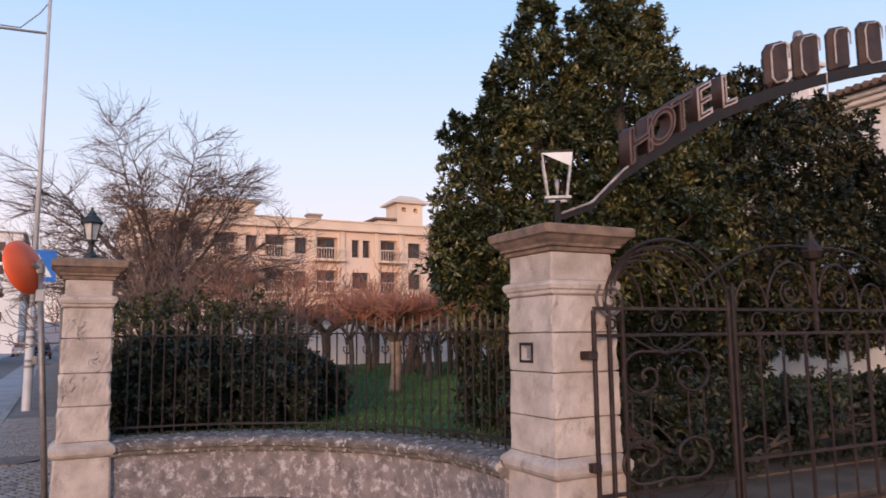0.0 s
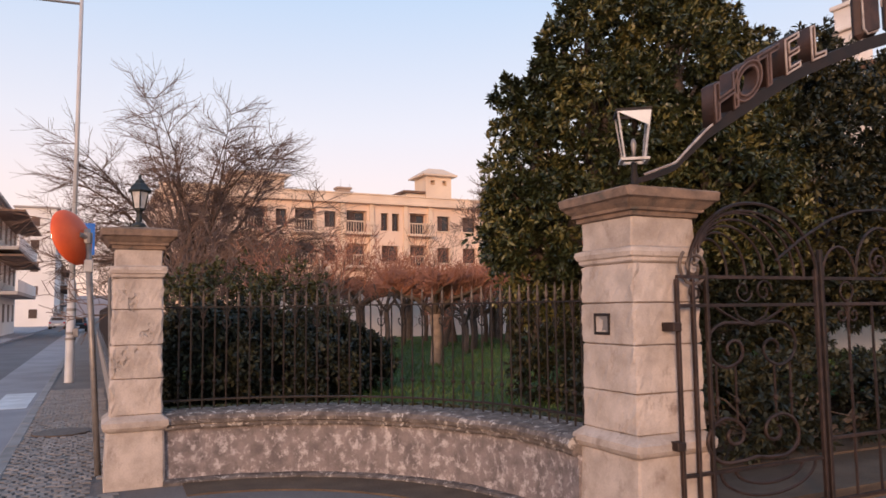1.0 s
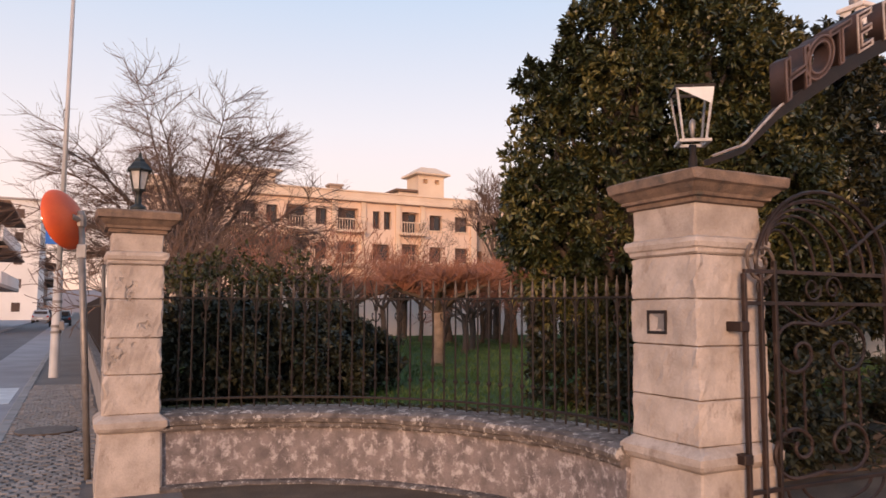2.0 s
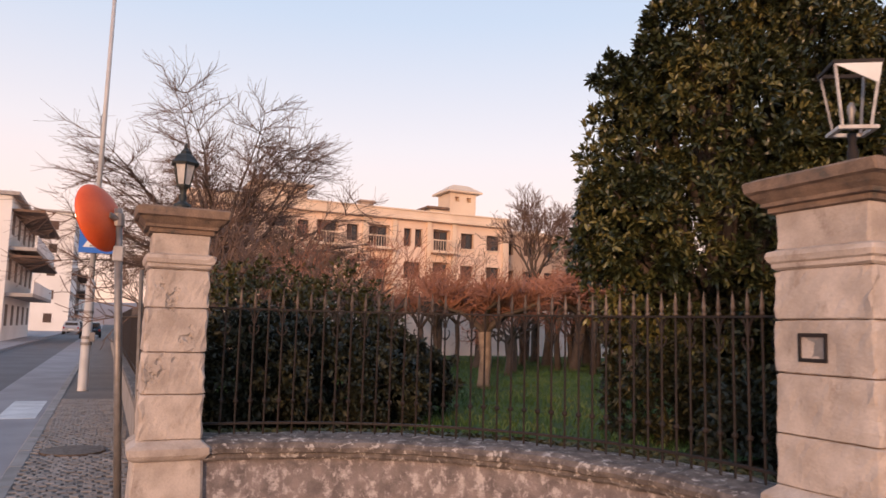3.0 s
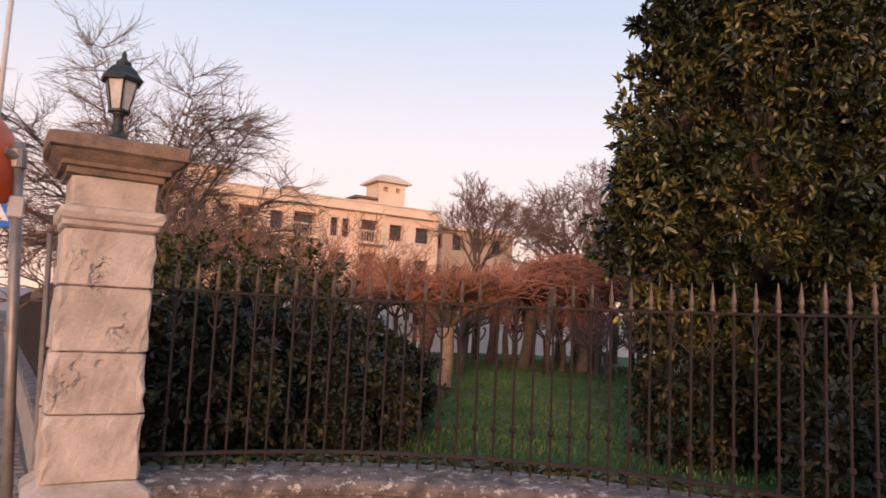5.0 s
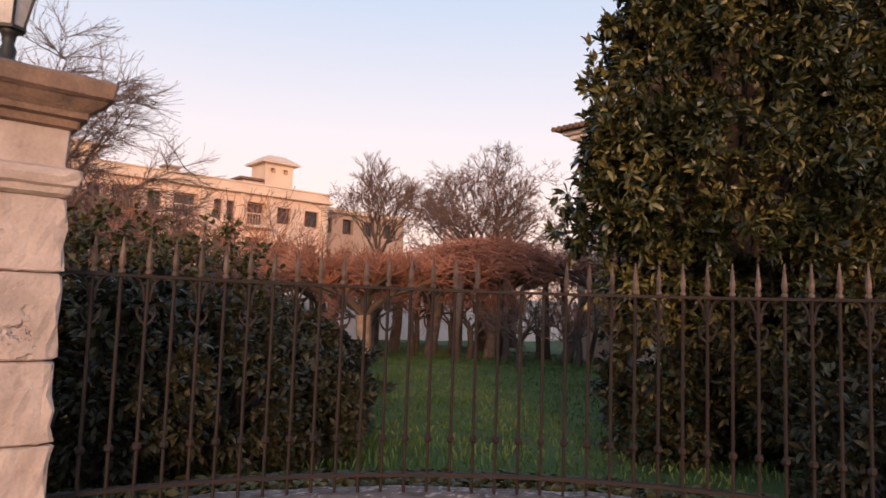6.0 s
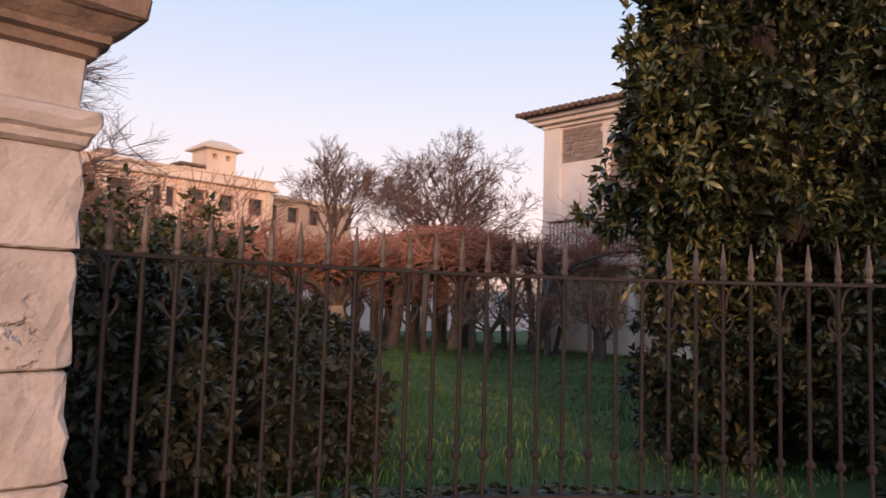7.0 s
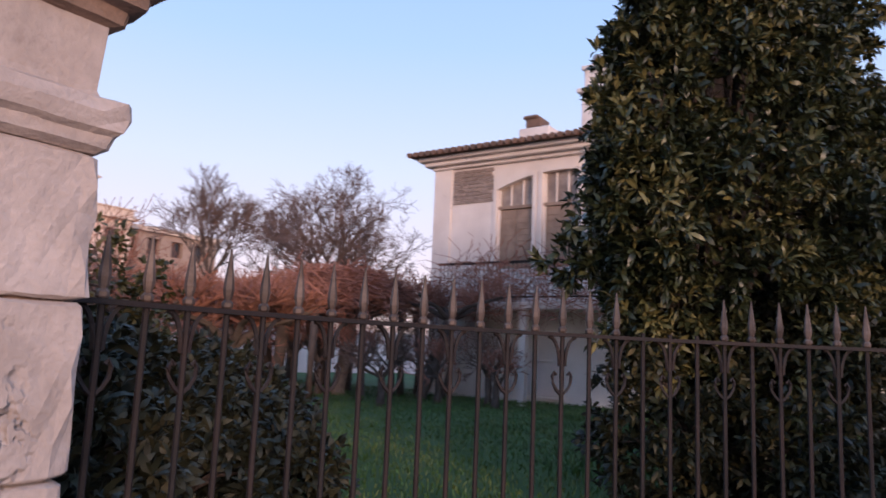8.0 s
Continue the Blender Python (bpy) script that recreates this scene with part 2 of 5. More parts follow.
CITY_A = surface("white_town_render", (0.82, 0.78, 0.76), (0.74, 0.70, 0.68), 3, 0.9, 0.1, 0.1, grain=0.06)
CITY_B = surface("grey_town_render", (0.42, 0.37, 0.35), (0.36, 0.32, 0.30), 3, 0.9, 0.1, 0.1, grain=0.06)
HILL = surface("hazy_far_hill", (0.30, 0.25, 0.25), (0.25, 0.21, 0.21), 30, 1.0, 0.0, 2.0, grain=0.15)
CAR_DARK = glassy("dark_car_paint", (0.03, 0.03, 0.035), 0.25)
CAR_GREY = glassy("silver_car_paint", (0.33, 0.33, 0.35), 0.3)
RUBBER = surface("tyre_rubber", (0.02, 0.02, 0.02), (0.03, 0.03, 0.03), 0.1, 0.9, 0.2, 0.02)
TAIL = glassy("red_tail_light", (0.35, 0.02, 0.02), 0.2)


# ---- mesh helpers ----
def finish(name, me, material, parent=None, label="", smooth=False):
    me.materials.append(material)
    ob = new(name, me)
    if parent:
        ob.parent = parent
    if label:
        tagged(ob, label)
    if smooth:
        me.polygons.foreach_set("use_smooth", [True] * len(me.polygons))
    return ob


def part(name, bm, material, parent=None, label="", smooth=False):
    me = bpy.data.meshes.new(name)
    bmesh.ops.recalc_face_normals(bm, faces=bm.faces)
    bm.to_mesh(me)
    bm.free()
    return finish(name, me, material, parent, label, smooth)


def raw(name, verts, faces, material, parent=None, label="", smooth=False):
    me = bpy.data.meshes.new(name)
    me.from_pydata(verts, [], faces)
    return finish(name, me, material, parent, label, smooth)


def share(name, source, m, parent):
    """Another piece on the same mesh."""
    ob = new(name, source.data)
    ob.parent = parent
    ob.matrix_local = m
    return ob


def base(name, at=(0, 0, 0)):
    ob = new(name)
    ob.location = at
    ob.empty_display_size = 0.1
    return ob


def box(bm, a, b, bevel=0.0):
    """A box from corner a to corner b, with its edges taken off."""
    x0, y0, z0 = a
    x1, y1, z1 = b
    v = [bm.verts.new(p) for p in ((x0, y0, z0), (x1, y0, z0), (x1, y1, z0), (x0, y1, z0), (x0, y0, z1), (x1, y0, z1), (x1, y1, z1), (x0, y1, z1))]
    f = [bm.faces.new([v[i] for i in q]) for q in ((3, 2, 1, 0), (4, 5, 6, 7), (0, 1, 5, 4), (1, 2, 6, 5), (2, 3, 7, 6), (3, 0, 4, 7))]
    if bevel:
        bmesh.ops.bevel(bm, geom=list({e for q in f for e in q.edges}), offset=bevel, segments=1, affect='EDGES')
    return bm


def boxes(*pairs, bevel=0.0):
    bm = bmesh.new()
    for a, b in pairs:
        box(bm, a, b, bevel)
    return bm


def tube_data(points, radii, sides=6):
    """Vertices and faces of a tube along points."""
    pts = [Vector(p) for p in points]
    if not hasattr(radii, "__len__"):
        radii = [radii] * len(pts)
    verts, faces = [], []
    up = Vector((0.13, 0.31, 0.94))
    for i, p in enumerate(pts):
        d = (pts[min(i + 1, len(pts) - 1)] - pts[max(i - 1, 0)])
        d = d.normalized() if d.length > 1e-9 else Vector((0, 0, 1))
        s = d.cross(up if abs(d.dot(up)) < 0.95 else Vector((1, 0, 0))).normalized()
        t = s.cross(d)
        for k in range(sides):
            a = 2 * math.pi * k / sides
            verts.append(p + (s * math.cos(a) + t * math.sin(a)) * radii[i])
    for i in range(len(pts) - 1):
        for k in range(sides):
            k2 = (k + 1) % sides
            faces.append((i * sides + k, i * sides + k2, (i + 1) * sides + k2, (i + 1) * sides + k))
    faces.append(tuple(range(sides))[::-1])
    faces.append(tuple((len(pts) - 1) * sides + k for k in range(sides)))
    return verts, faces


def join(*datas):
    verts, faces = [], []
    for v, f in datas:
        o = len(verts)
        verts += [tuple(p) for p in v]
        faces += [tuple(i + o for i in q) for q in f]
    return verts, faces


def lathe(profile, sides=12, centre=(0, 0)):
    """A turned form: profile of (radius, z)."""
    bm = bmesh.new()
    rings = [[bm.verts.new((centre[0] + r * math.cos(2 * math.pi * k / sides + math.pi / sides), centre[1] + r * math.sin(2 * math.pi * k / sides + math.pi / sides), z)) for k in range(sides)] for r, z in profile]
    for a, b in zip(rings, rings[1:]):
        for k in range(sides):
            bm.faces.new((a[k], a[(k + 1) % sides], b[(k + 1) % sides], b[k]))
    bm.faces.new(rings[0][::-1])
    bm.faces.new(rings[-1])
    return bm


def square_turn(profile, steps=5, wear=0.004, chamfer=0.012, seed=0.0, centre=(0, 0)):
    """A square stone: profile of (half width, z), its corners taken off and its faces slightly worn."""
    bm = bmesh.new()
    rings = []
    for h, z in profile:
        ring = []
        c = min(chamfer, h * 0.2)
        for s in range(4):
            a = s * math.pi / 2
            for k in range(steps + 1):
                u = -h + c + (2 * h - 2 * c) * k / steps
                x, y = h, u
                p = Vector((centre[0] + x * math.cos(a) - y * math.sin(a), centre[1] + x * math.sin(a) + y * math.cos(a), z))
                w = (noise.noise_vector(p * 7 + Vector((seed, seed, seed))) * 0.6 + noise.noise_vector(p * 31 + Vector((seed, 0, seed))) * 0.8) * wear
                edge = 1.0 + 1.6 * (k in (0, steps))
                ring.append(bm.verts.new(p + Vector((w.x, w.y, w.z * 0.4)) * edge))
        rings.append(ring)
    n = len(rings[0])
    for a, b in zip(rings, rings[1:]):
        for k in range(n):
            bm.faces.new((a[k], a[(k + 1) % n], b[(k + 1) % n], b[k]))
    bm.faces.new(rings[0][::-1])
    bm.faces.new(rings[-1])
    return bm


ARC_X, ARC_Y = 0.50, 5.15   # middle of the curved forecourt wall


def ring_point(r, deg, z):
    return (ARC_X + r * math.cos(radians(deg)), ARC_Y + r * math.sin(radians(deg)), z)


def arc_sweep(profile, a0, a1, steps=60, wear=0.0):
    """A profile of (radius, z), closed, carried along the forecourt's curve."""
    bm = bmesh.new()
    rings = []
    for i in range(steps + 1):
        deg = a0 + (a1 - a0) * i / steps
        ring = []
        for r, z in profile:
            p = Vector(ring_point(r, deg, z))
            ring.append(bm.verts.new(p + noise.noise_vector(p * 6) * wear))
        rings.append(ring)
    n = len(profile)
    for a, b in zip(rings, rings[1:]):
        for k in range(n):
            bm.faces.new((a[k], a[(k + 1) % n], b[(k + 1) % n], b[k]))
    bm.faces.new(rings[0][::-1])
    bm.faces.new(rings[-1])
    return bm


def spiral(cx, cz, r0, r1, a0, turns, steps=22):
    """Points of a scroll in the gate's plane (x, z), from radius r0 to r1."""
    return [(cx + (r0 + (r1 - r0) * i / steps) * math.cos(a0 + turns * 2 * math.pi * i / steps), cz + (r0 + (r1 - r0) * i / steps) * math.sin(a0 + turns * 2 * math.pi * i / steps)) for i in range(steps + 1)]


def holed_wall(x0, x1, z0, z1, holes, y, depth):
    """A facade in the plane y with openings of that depth: holes of (x0, x1, z0, z1). Its back lies at y + depth."""
    bm = bmesh.new()
    xs = sorted({x0, x1, *[c for h in holes for c in h[:2]]})
    zs = sorted({z0, z1, *[c for h in holes for c in h[2:]]})
    def quad(*p):
        bm.faces.new([bm.verts.new(q) for q in p])
    for a, b in zip(xs, xs[1:]):
        for c, d in zip(zs, zs[1:]):
            mx, mz = (a + b) / 2, (c + d) / 2
            if any(h[0] < mx < h[1] and h[2] < mz < h[3] for h in holes):
                continue
            quad((a, y, c), (b, y, c), (b, y, d), (a, y, d))
    for a, b, c, d in holes:
        e = y + depth
        quad((a, y, c), (a, e, c), (a, e, d), (a, y, d))
        quad((b, y, c), (b, y, d), (b, e, d), (b, e, c))
        quad((a, y, c), (b, y, c), (b, e, c), (a, e, c))
        quad((a, y, d), (a, e, d), (b, e, d), (b, y, d))
        quad((a, e, c), (b, e, c), (b, e, d), (a, e, d))
    return bm


# ---- ground and street ----
GARDEN_Z = 0.40
ground = tagged(part("ground", boxes(((-900, -300, -0.6), (900, 1500, -0.14))), PAVING), "bare earth and paving reaching the horizon", "ground", kind="structure")
road = tagged(part("road", boxes(((-4.7, -60, -0.40), (-2.25, 420, -0.105))), ASPHALT), "worn grey asphalt street with a zebra crossing", "road", kind="structure")
lane = tagged(part("parking_lane", boxes(((-2.25, -60, -0.40), (-1.07, 420, -0.10))), LANE), "pale concrete parking lane beside the kerb", "road", kind="structure")
pavement = tagged(part("pavement", boxes(((-0.93, -30, -0.40), (16, 8.2, -0.012)), ((-0.93, 8.2, -0.40), (0.2, 420, -0.012))), PAVING), "pavement of small limestone setts", "pavement", kind="structure")
far_pavement = tagged(part("far_pavement", boxes(((-9.4, -60, -0.40), (-4.7, 420, 0.02))), LANE), "far pavement across the street", "pavement", kind="structure")
kerb = tagged(base("kerb", (-1.0, 0, 0)), "grey granite kerb stones along the street", "kerb", kind="structure")
kerb_stone = part("kerb_stone", boxes(((-0.07, -0.495, -0.16), (0.07, 0.495, 0.004)), bevel=0.012), KERB, kerb)
for i in range(1, 48):
    share("kerb_stone", kerb_stone, Matrix.Translation((0, i, 0)), kerb)
part("far_kerb_run", boxes(((-0.07, 47.5, -0.16), (0.07, 400, 0.0)), bevel=0.012), KERB, kerb)
crossing = tagged(base("zebra_crossing", (0, 0, -0.105)), "white painted zebra crossing on the asphalt", "road marking", kind="structure")
for k in range(3):
    z = 0.009 if k == 0 else 0.006
    part("stripe", boxes(((-1.75 - k * 0.95, 15.4, -0.002), (-1.2 - k * 0.95, 18.2, z))), MARKING, crossing)

lawn_bm = bmesh.new()
NX, NY = 75, 70
grid = [[lawn_bm.verts.new((0.5 + 30 * i / NX, 5.2 + 28 * j / NY, 0)) for j in range(NY + 1)] for i in range(NX + 1)]
for row in grid:
    for v in row:
        d = math.hypot(v.co.x - ARC_X, v.co.y - ARC_Y)
        v.co.z = GARDEN_Z + 0.05 * noise.noise(v.co * 0.5) + 0.10 * max(0, 1 - abs(d - 3.0) / 0.8)
        if 1.9 < d < 2.80:
            v.co.x, v.co.y = ARC_X + (v.co.x - ARC_X) * 2.80 / d, ARC_Y + (v.co.y - ARC_Y) * 2.80 / d
for i in range(NX):
    for j in range(NY):
        cell = (grid[i][j], grid[i + 1][j], grid[i + 1][j + 1], grid[i][j + 1])
        if all(math.hypot(v.co.x - ARC_X, v.co.y - ARC_Y) > 2.79 and (v.co.x < 4.6 or v.co.y > 6.7) for v in cell):
            lawn_bm.faces.new(cell)
lawn = tagged(part("lawn", lawn_bm, LAWN, smooth=True), "damp green lawn behind the iron fence", "lawn", kind="structure")
drive = tagged(part("garden_drive", boxes(((3.63, 4.40, -0.3), (15.0, 5.3, 0.10)), ((4.3, 5.3, -0.3), (30.0, 6.9, 0.12))), SOIL), "leaf-strewn earth drive behind the gate", "ground", kind="structure")

# ---- forecourt wall ----
wall_curve = tagged(base("wall_forecourt"), "curved low wall of flaking plaster with a moulded stone coping", "wall", kind="structure")
part("wall_body", arc_sweep([(2.50, -0.05), (2.50, 0.475), (2.82, 0.475), (2.82, -0.05)], 92.2, -6.2, 90, 0.006), PLASTER, wall_curve)
part("coping", arc_sweep([(2.47, 0.47), (2.455, 0.49), (2.465, 0.515), (2.435, 0.525), (2.425, 0.56), (2.445, 0.595), (2.50, 0.615), (2.66, 0.63), (2.84, 0.622), (2.86, 0.58), (2.85, 0.47)], 92.0, -6.0, 120, 0.010), COPING, wall_curve, "lichen-stained moulded stone coping", smooth=False)
part("footing", arc_sweep([(2.40, -0.05), (2.40, 0.015), (2.43, 0.03), (2.51, 0.035), (2.51, -0.05)], 92.0, -3.0, 70, 0.008), COPING, wall_curve)
verge = tagged(part("forecourt_verge", arc_sweep([(1.95, -0.05), (1.95, 0.004), (2.41, 0.006), (2.41, -0.05)], 88, 5, 60, 0.006), SOIL), "strip of dark damp soil at the wall's foot", "ground", kind="structure")


# ---- gate pillars ----
def pillar(name, x, y, half, joints, top, label, shaft=STONE):
    """A square pier of stone blocks: pedestal, shaft in blocks with open joints, astragal, frieze and stepped cap. joints: heights, from the pedestal's cap up."""
    ob = tagged(base(name, (x, y, 0)), label, "pillar", group="gate pillars")
    ped, neck = joints[0], joints[-1]
    part("pedestal", square_turn([(half + 0.045, -0.05), (half + 0.045, 0.10), (half + 0.03, ped - 0.15), (half + 0.025, ped - 0.145)], 8, 0.006, 0.014, 1.3), STONE, ob)
    part("pedestal_cap", square_turn([(half + 0.03, ped - 0.145), (half + 0.055, ped - 0.125), (half + 0.07, ped - 0.10), (half + 0.07, ped - 0.055), (half + 0.05, ped - 0.035), (half + 0.02, ped - 0.012), (half + 0.006, ped)], 8, 0.006, 0.012, 2.1), STONE, ob)
    for i, (a, b) in enumerate(zip(joints, joints[1:])):
        t0, t1 = half + 0.012 * (1 - i / len(joints)), half + 0.012 * (1 - (i + 1) / len(joints))
        zs = [a + 0.003 + (b - a - 0.006) * k / 5 for k in range(6)]
        prof = [(t0 - 0.008, zs[0]), (t0, zs[0] + 0.006)] + [(t0 + (t1 - t0) * k / 5, zs[k]) for k in range(1, 5)] + [(t1, zs[5] - 0.006), (t1 - 0.008, zs[5])]
        part("shaft_block", square_turn(prof, 14, 0.0085, 0.012, 3.7 * i + x), shaft, ob)
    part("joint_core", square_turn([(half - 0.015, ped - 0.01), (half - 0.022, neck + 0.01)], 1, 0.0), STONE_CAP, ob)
    a = neck
    part("astragal", square_turn([(half - 0.003, a), (half + 0.016, a + 0.012), (half + 0.018, a + 0.035), (half + 0.032, a + 0.045), (half + 0.039, a + 0.075), (half + 0.032, a + 0.10), (half + 0.012, a + 0.108), (half - 0.005, a + 0.115)], 8, 0.006, 0.010, 5.0), STONE, ob, "worn moulded stone band")
    c = top - 0.19
    part("frieze", square_turn([(half - 0.006, a + 0.115), (half - 0.008, (a + c) / 2), (half - 0.005, c)], 8, 0.006, 0.012, 6.0), STONE, ob)
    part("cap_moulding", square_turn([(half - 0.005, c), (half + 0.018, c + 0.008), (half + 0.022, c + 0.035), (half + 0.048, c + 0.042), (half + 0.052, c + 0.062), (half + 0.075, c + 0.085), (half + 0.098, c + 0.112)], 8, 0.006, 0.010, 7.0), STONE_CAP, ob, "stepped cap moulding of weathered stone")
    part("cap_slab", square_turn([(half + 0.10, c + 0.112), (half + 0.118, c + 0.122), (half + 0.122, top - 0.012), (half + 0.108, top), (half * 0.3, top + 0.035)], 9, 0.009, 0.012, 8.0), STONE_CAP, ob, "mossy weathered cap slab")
    return ob


PA = (0.185, 7.83)
PB = (3.335, 4.58)
pillar("stone_pillar", *PA, 0.207, (0.63, 0.95, 1.25, 1.57, 1.853), 2.30, "weathered limestone street pillar carrying a dark lantern", STONE_PITTED)
pillar("stone_pillar", *PB, 0.285, (0.69, 0.96, 1.28, 1.565, 1.835), 2.335, "pale limestone gate pillar carrying a broken lantern")
pillar("stone_pillar", 13.1, 4.58, 0.285, (0.69, 0.96, 1.28, 1.565, 1.835), 2.335, "pale limestone gate pillar at the gate's end")
letter_slot = tagged(base("letter_slot", (PB[0] - 0.285, PB[1] + 0.05, 1.42)), "small framed metal letter box set in stone", "letter box")
part("slot_frame", boxes(((-0.016, -0.085, -0.075), (0.01, 0.085, -0.055)), ((-0.016, -0.085, 0.055), (0.01, 0.085, 0.075)), ((-0.016, -0.085, -0.055), (0.01, -0.068, 0.055)), ((-0.016, 0.068, -0.055), (0.01, 0.085, 0.055)), bevel=0.002), IRON, letter_slot)
part("slot_plate", boxes(((-0.006, -0.068, -0.055), (0.01, 0.068, 0.055))), STEEL, letter_slot)


# ---- lanterns on the pillars ----
def lantern(x, y, z):
    ob = tagged(base("pillar_lantern", (x, y, z)), "dark iron lantern with frosted panes on a pillar", "lamp", group="pillar lanterns")
    part("foot", lathe([(0.075, -0.02), (0.07, 0.02), (0.04, 0.035), (0.028, 0.05), (0.034, 0.085), (0.024, 0.11), (0.03, 0.15), (0.05, 0.17)], 10), LAMP_DARK, ob, smooth=True)
    part("glass_body", lathe([(0.052, 0.175), (0.09, 0.345), (0.085, 0.35)], 6), FROST, ob, "dusty frosted lantern glass")
    for k in range(6):
        a = 2 * math.pi * k / 6 + math.pi / 6
        v, f = tube_data([(0.054 * math.cos(a), 0.054 * math.sin(a), 0.172), (0.094 * math.cos(a), 0.094 * math.sin(a), 0.35)], 0.006, 4)
        raw("glazing_bar", v, f, LAMP_DARK, ob)
    part("bottom_ring", lathe([(0.055, 0.165), (0.066, 0.168), (0.066, 0.182), (0.055, 0.184)], 6), LAMP_DARK, ob)
    part("roof", lathe([(0.12, 0.345), (0.125, 0.36), (0.10, 0.385), (0.075, 0.42), (0.05, 0.44), (0.045, 0.46), (0.025, 0.475), (0.015, 0.49), (0.018, 0.505), (0.004, 0.53)], 6), LAMP_DARK, ob)
    return ob


lantern(*PA, 2.345).scale = (0.92, 0.92, 0.94)

broken = tagged(base("broken_lantern", (PB[0], PB[1], 2.36)), "broken open lantern frame with peeling white paint", "lamp", group="pillar lanterns")
broken.rotation_euler = (0, 0, radians(-34))
broken.scale = (0.84, 0.84, 0.96)
part("stem", lathe([(0.07, 0), (0.06, 0.03), (0.03, 0.06), (0.035, 0.12), (0.022, 0.17), (0.03, 0.23)], 8), IRON, broken, smooth=True)
for sx, sy in ((-1, -1), (1, -1), (1, 1), (-1, 1)):
    v, f = tube_data([(sx * 0.085, sy * 0.085, 0.25), (sx * 0.135, sy * 0.135, 0.60)], 0.010, 4)
    raw("corner_bar", v, f, LAMP_WHITE if sy < 0 else STEEL, broken)
part("bottom_frame", boxes(((-0.12, -0.12, 0.235), (0.12, -0.09, 0.255)), ((-0.12, 0.09, 0.235), (0.12, 0.12, 0.255)), ((-0.12, -0.09, 0.235), (-0.09, 0.09, 0.255)), ((0.09, -0.09, 0.235), (0.12, 0.09, 0.255))), LAMP_WHITE, broken)
part("top_frame", boxes(((-0.15, -0.15, 0.60), (0.15, -0.135, 0.622)), ((-0.15, 0.135, 0.60), (0.15, 0.15, 0.622)), ((-0.15, -0.135, 0.60), (-0.135, 0.135, 0.622)), ((0.135, -0.135, 0.60), (0.15, 0.135, 0.622))), IRON, broken)
pane_bm = bmesh.new()
pa = [pane_bm.verts.new(p) for p in ((-0.145, -0.15, 0.60), (0.14, -0.15, 0.60), (0.125, -0.128, 0.49))]
pb = [pane_bm.verts.new((v.co.x, v.co.y + 0.006, v.co.z)) for v in pa]
pane_bm.faces.new(pa), pane_bm.faces.new(pb[::-1])
for k in range(3):
    pane_bm.faces.new((pa[k], pb[k], pb[(k + 1) % 3], pa[(k + 1) % 3]))
part("glass_shard", pane_bm, WHITE, broken, "remaining triangle of opal glass")
part("bulb", lathe([(0.012, 0.25), (0.016, 0.32), (0.026, 0.37), (0.020, 0.40), (0.006, 0.415)], 8), STEEL, broken, smooth=True)

# ---- iron fence on the curved wall ----
FENCE_R = 2.70
fence = tagged(base("iron_fence", (ARC_X, ARC_Y, 0)), "curved rusty wrought-iron fence with spear finials", "fence")


def local_sweep(profile, a0, a1, steps):
    bm = arc_sweep(profile, a0, a1, steps)
    bmesh.ops.translate(bm, verts=bm.verts, vec=(-ARC_X, -ARC_Y, 0))
    return bm


part("top_rail", local_sweep([(FENCE_R - 0.018, 1.582), (FENCE_R - 0.018, 1.595), (FENCE_R + 0.018, 1.595), (FENCE_R + 0.018, 1.582)], 91.5, -5.5, 70), IRON, fence)
part("bottom_rail", local_sweep([(FENCE_R - 0.020, 0.700), (FENCE_R - 0.020, 0.716), (FENCE_R + 0.020, 0.716), (FENCE_R + 0.020, 0.700)], 91.5, -5.5, 70), IRON, fence)
N_BARS = 41
SPEARLESS = {17, 18, 19}
bar_v, bar_f = tube_data([(0, 0, 0.60), (0, 0, 1.610)], 0.0080, 6)
knot = lathe([(0.0115, 0.86), (0.020, 0.87), (0.020, 0.885), (0.0115, 0.895)], 6)
bar_bm = bmesh.new()
for v, f in ((bar_v, bar_f),):
    vs = [bar_bm.verts.new(p) for p in v]
    for q in f:
        bar_bm.faces.new([vs[i] for i in q])
kv = {v: bar_bm.verts.new(v.co) for v in knot.verts}
for q in knot.faces:
    bar_bm.faces.new([kv[v] for v in q.verts])
knot.free()
first_bar = first_spear = first_scroll = None
spear_profile = [(0.009, 1.593), (0.015, 1.600), (0.015, 1.610), (0.009, 1.618), (0.012, 1.630), (0.0145, 1.644), (0.013, 1.663), (0.008, 1.703), (0.005, 1.725), (0.0025, 1.750)]
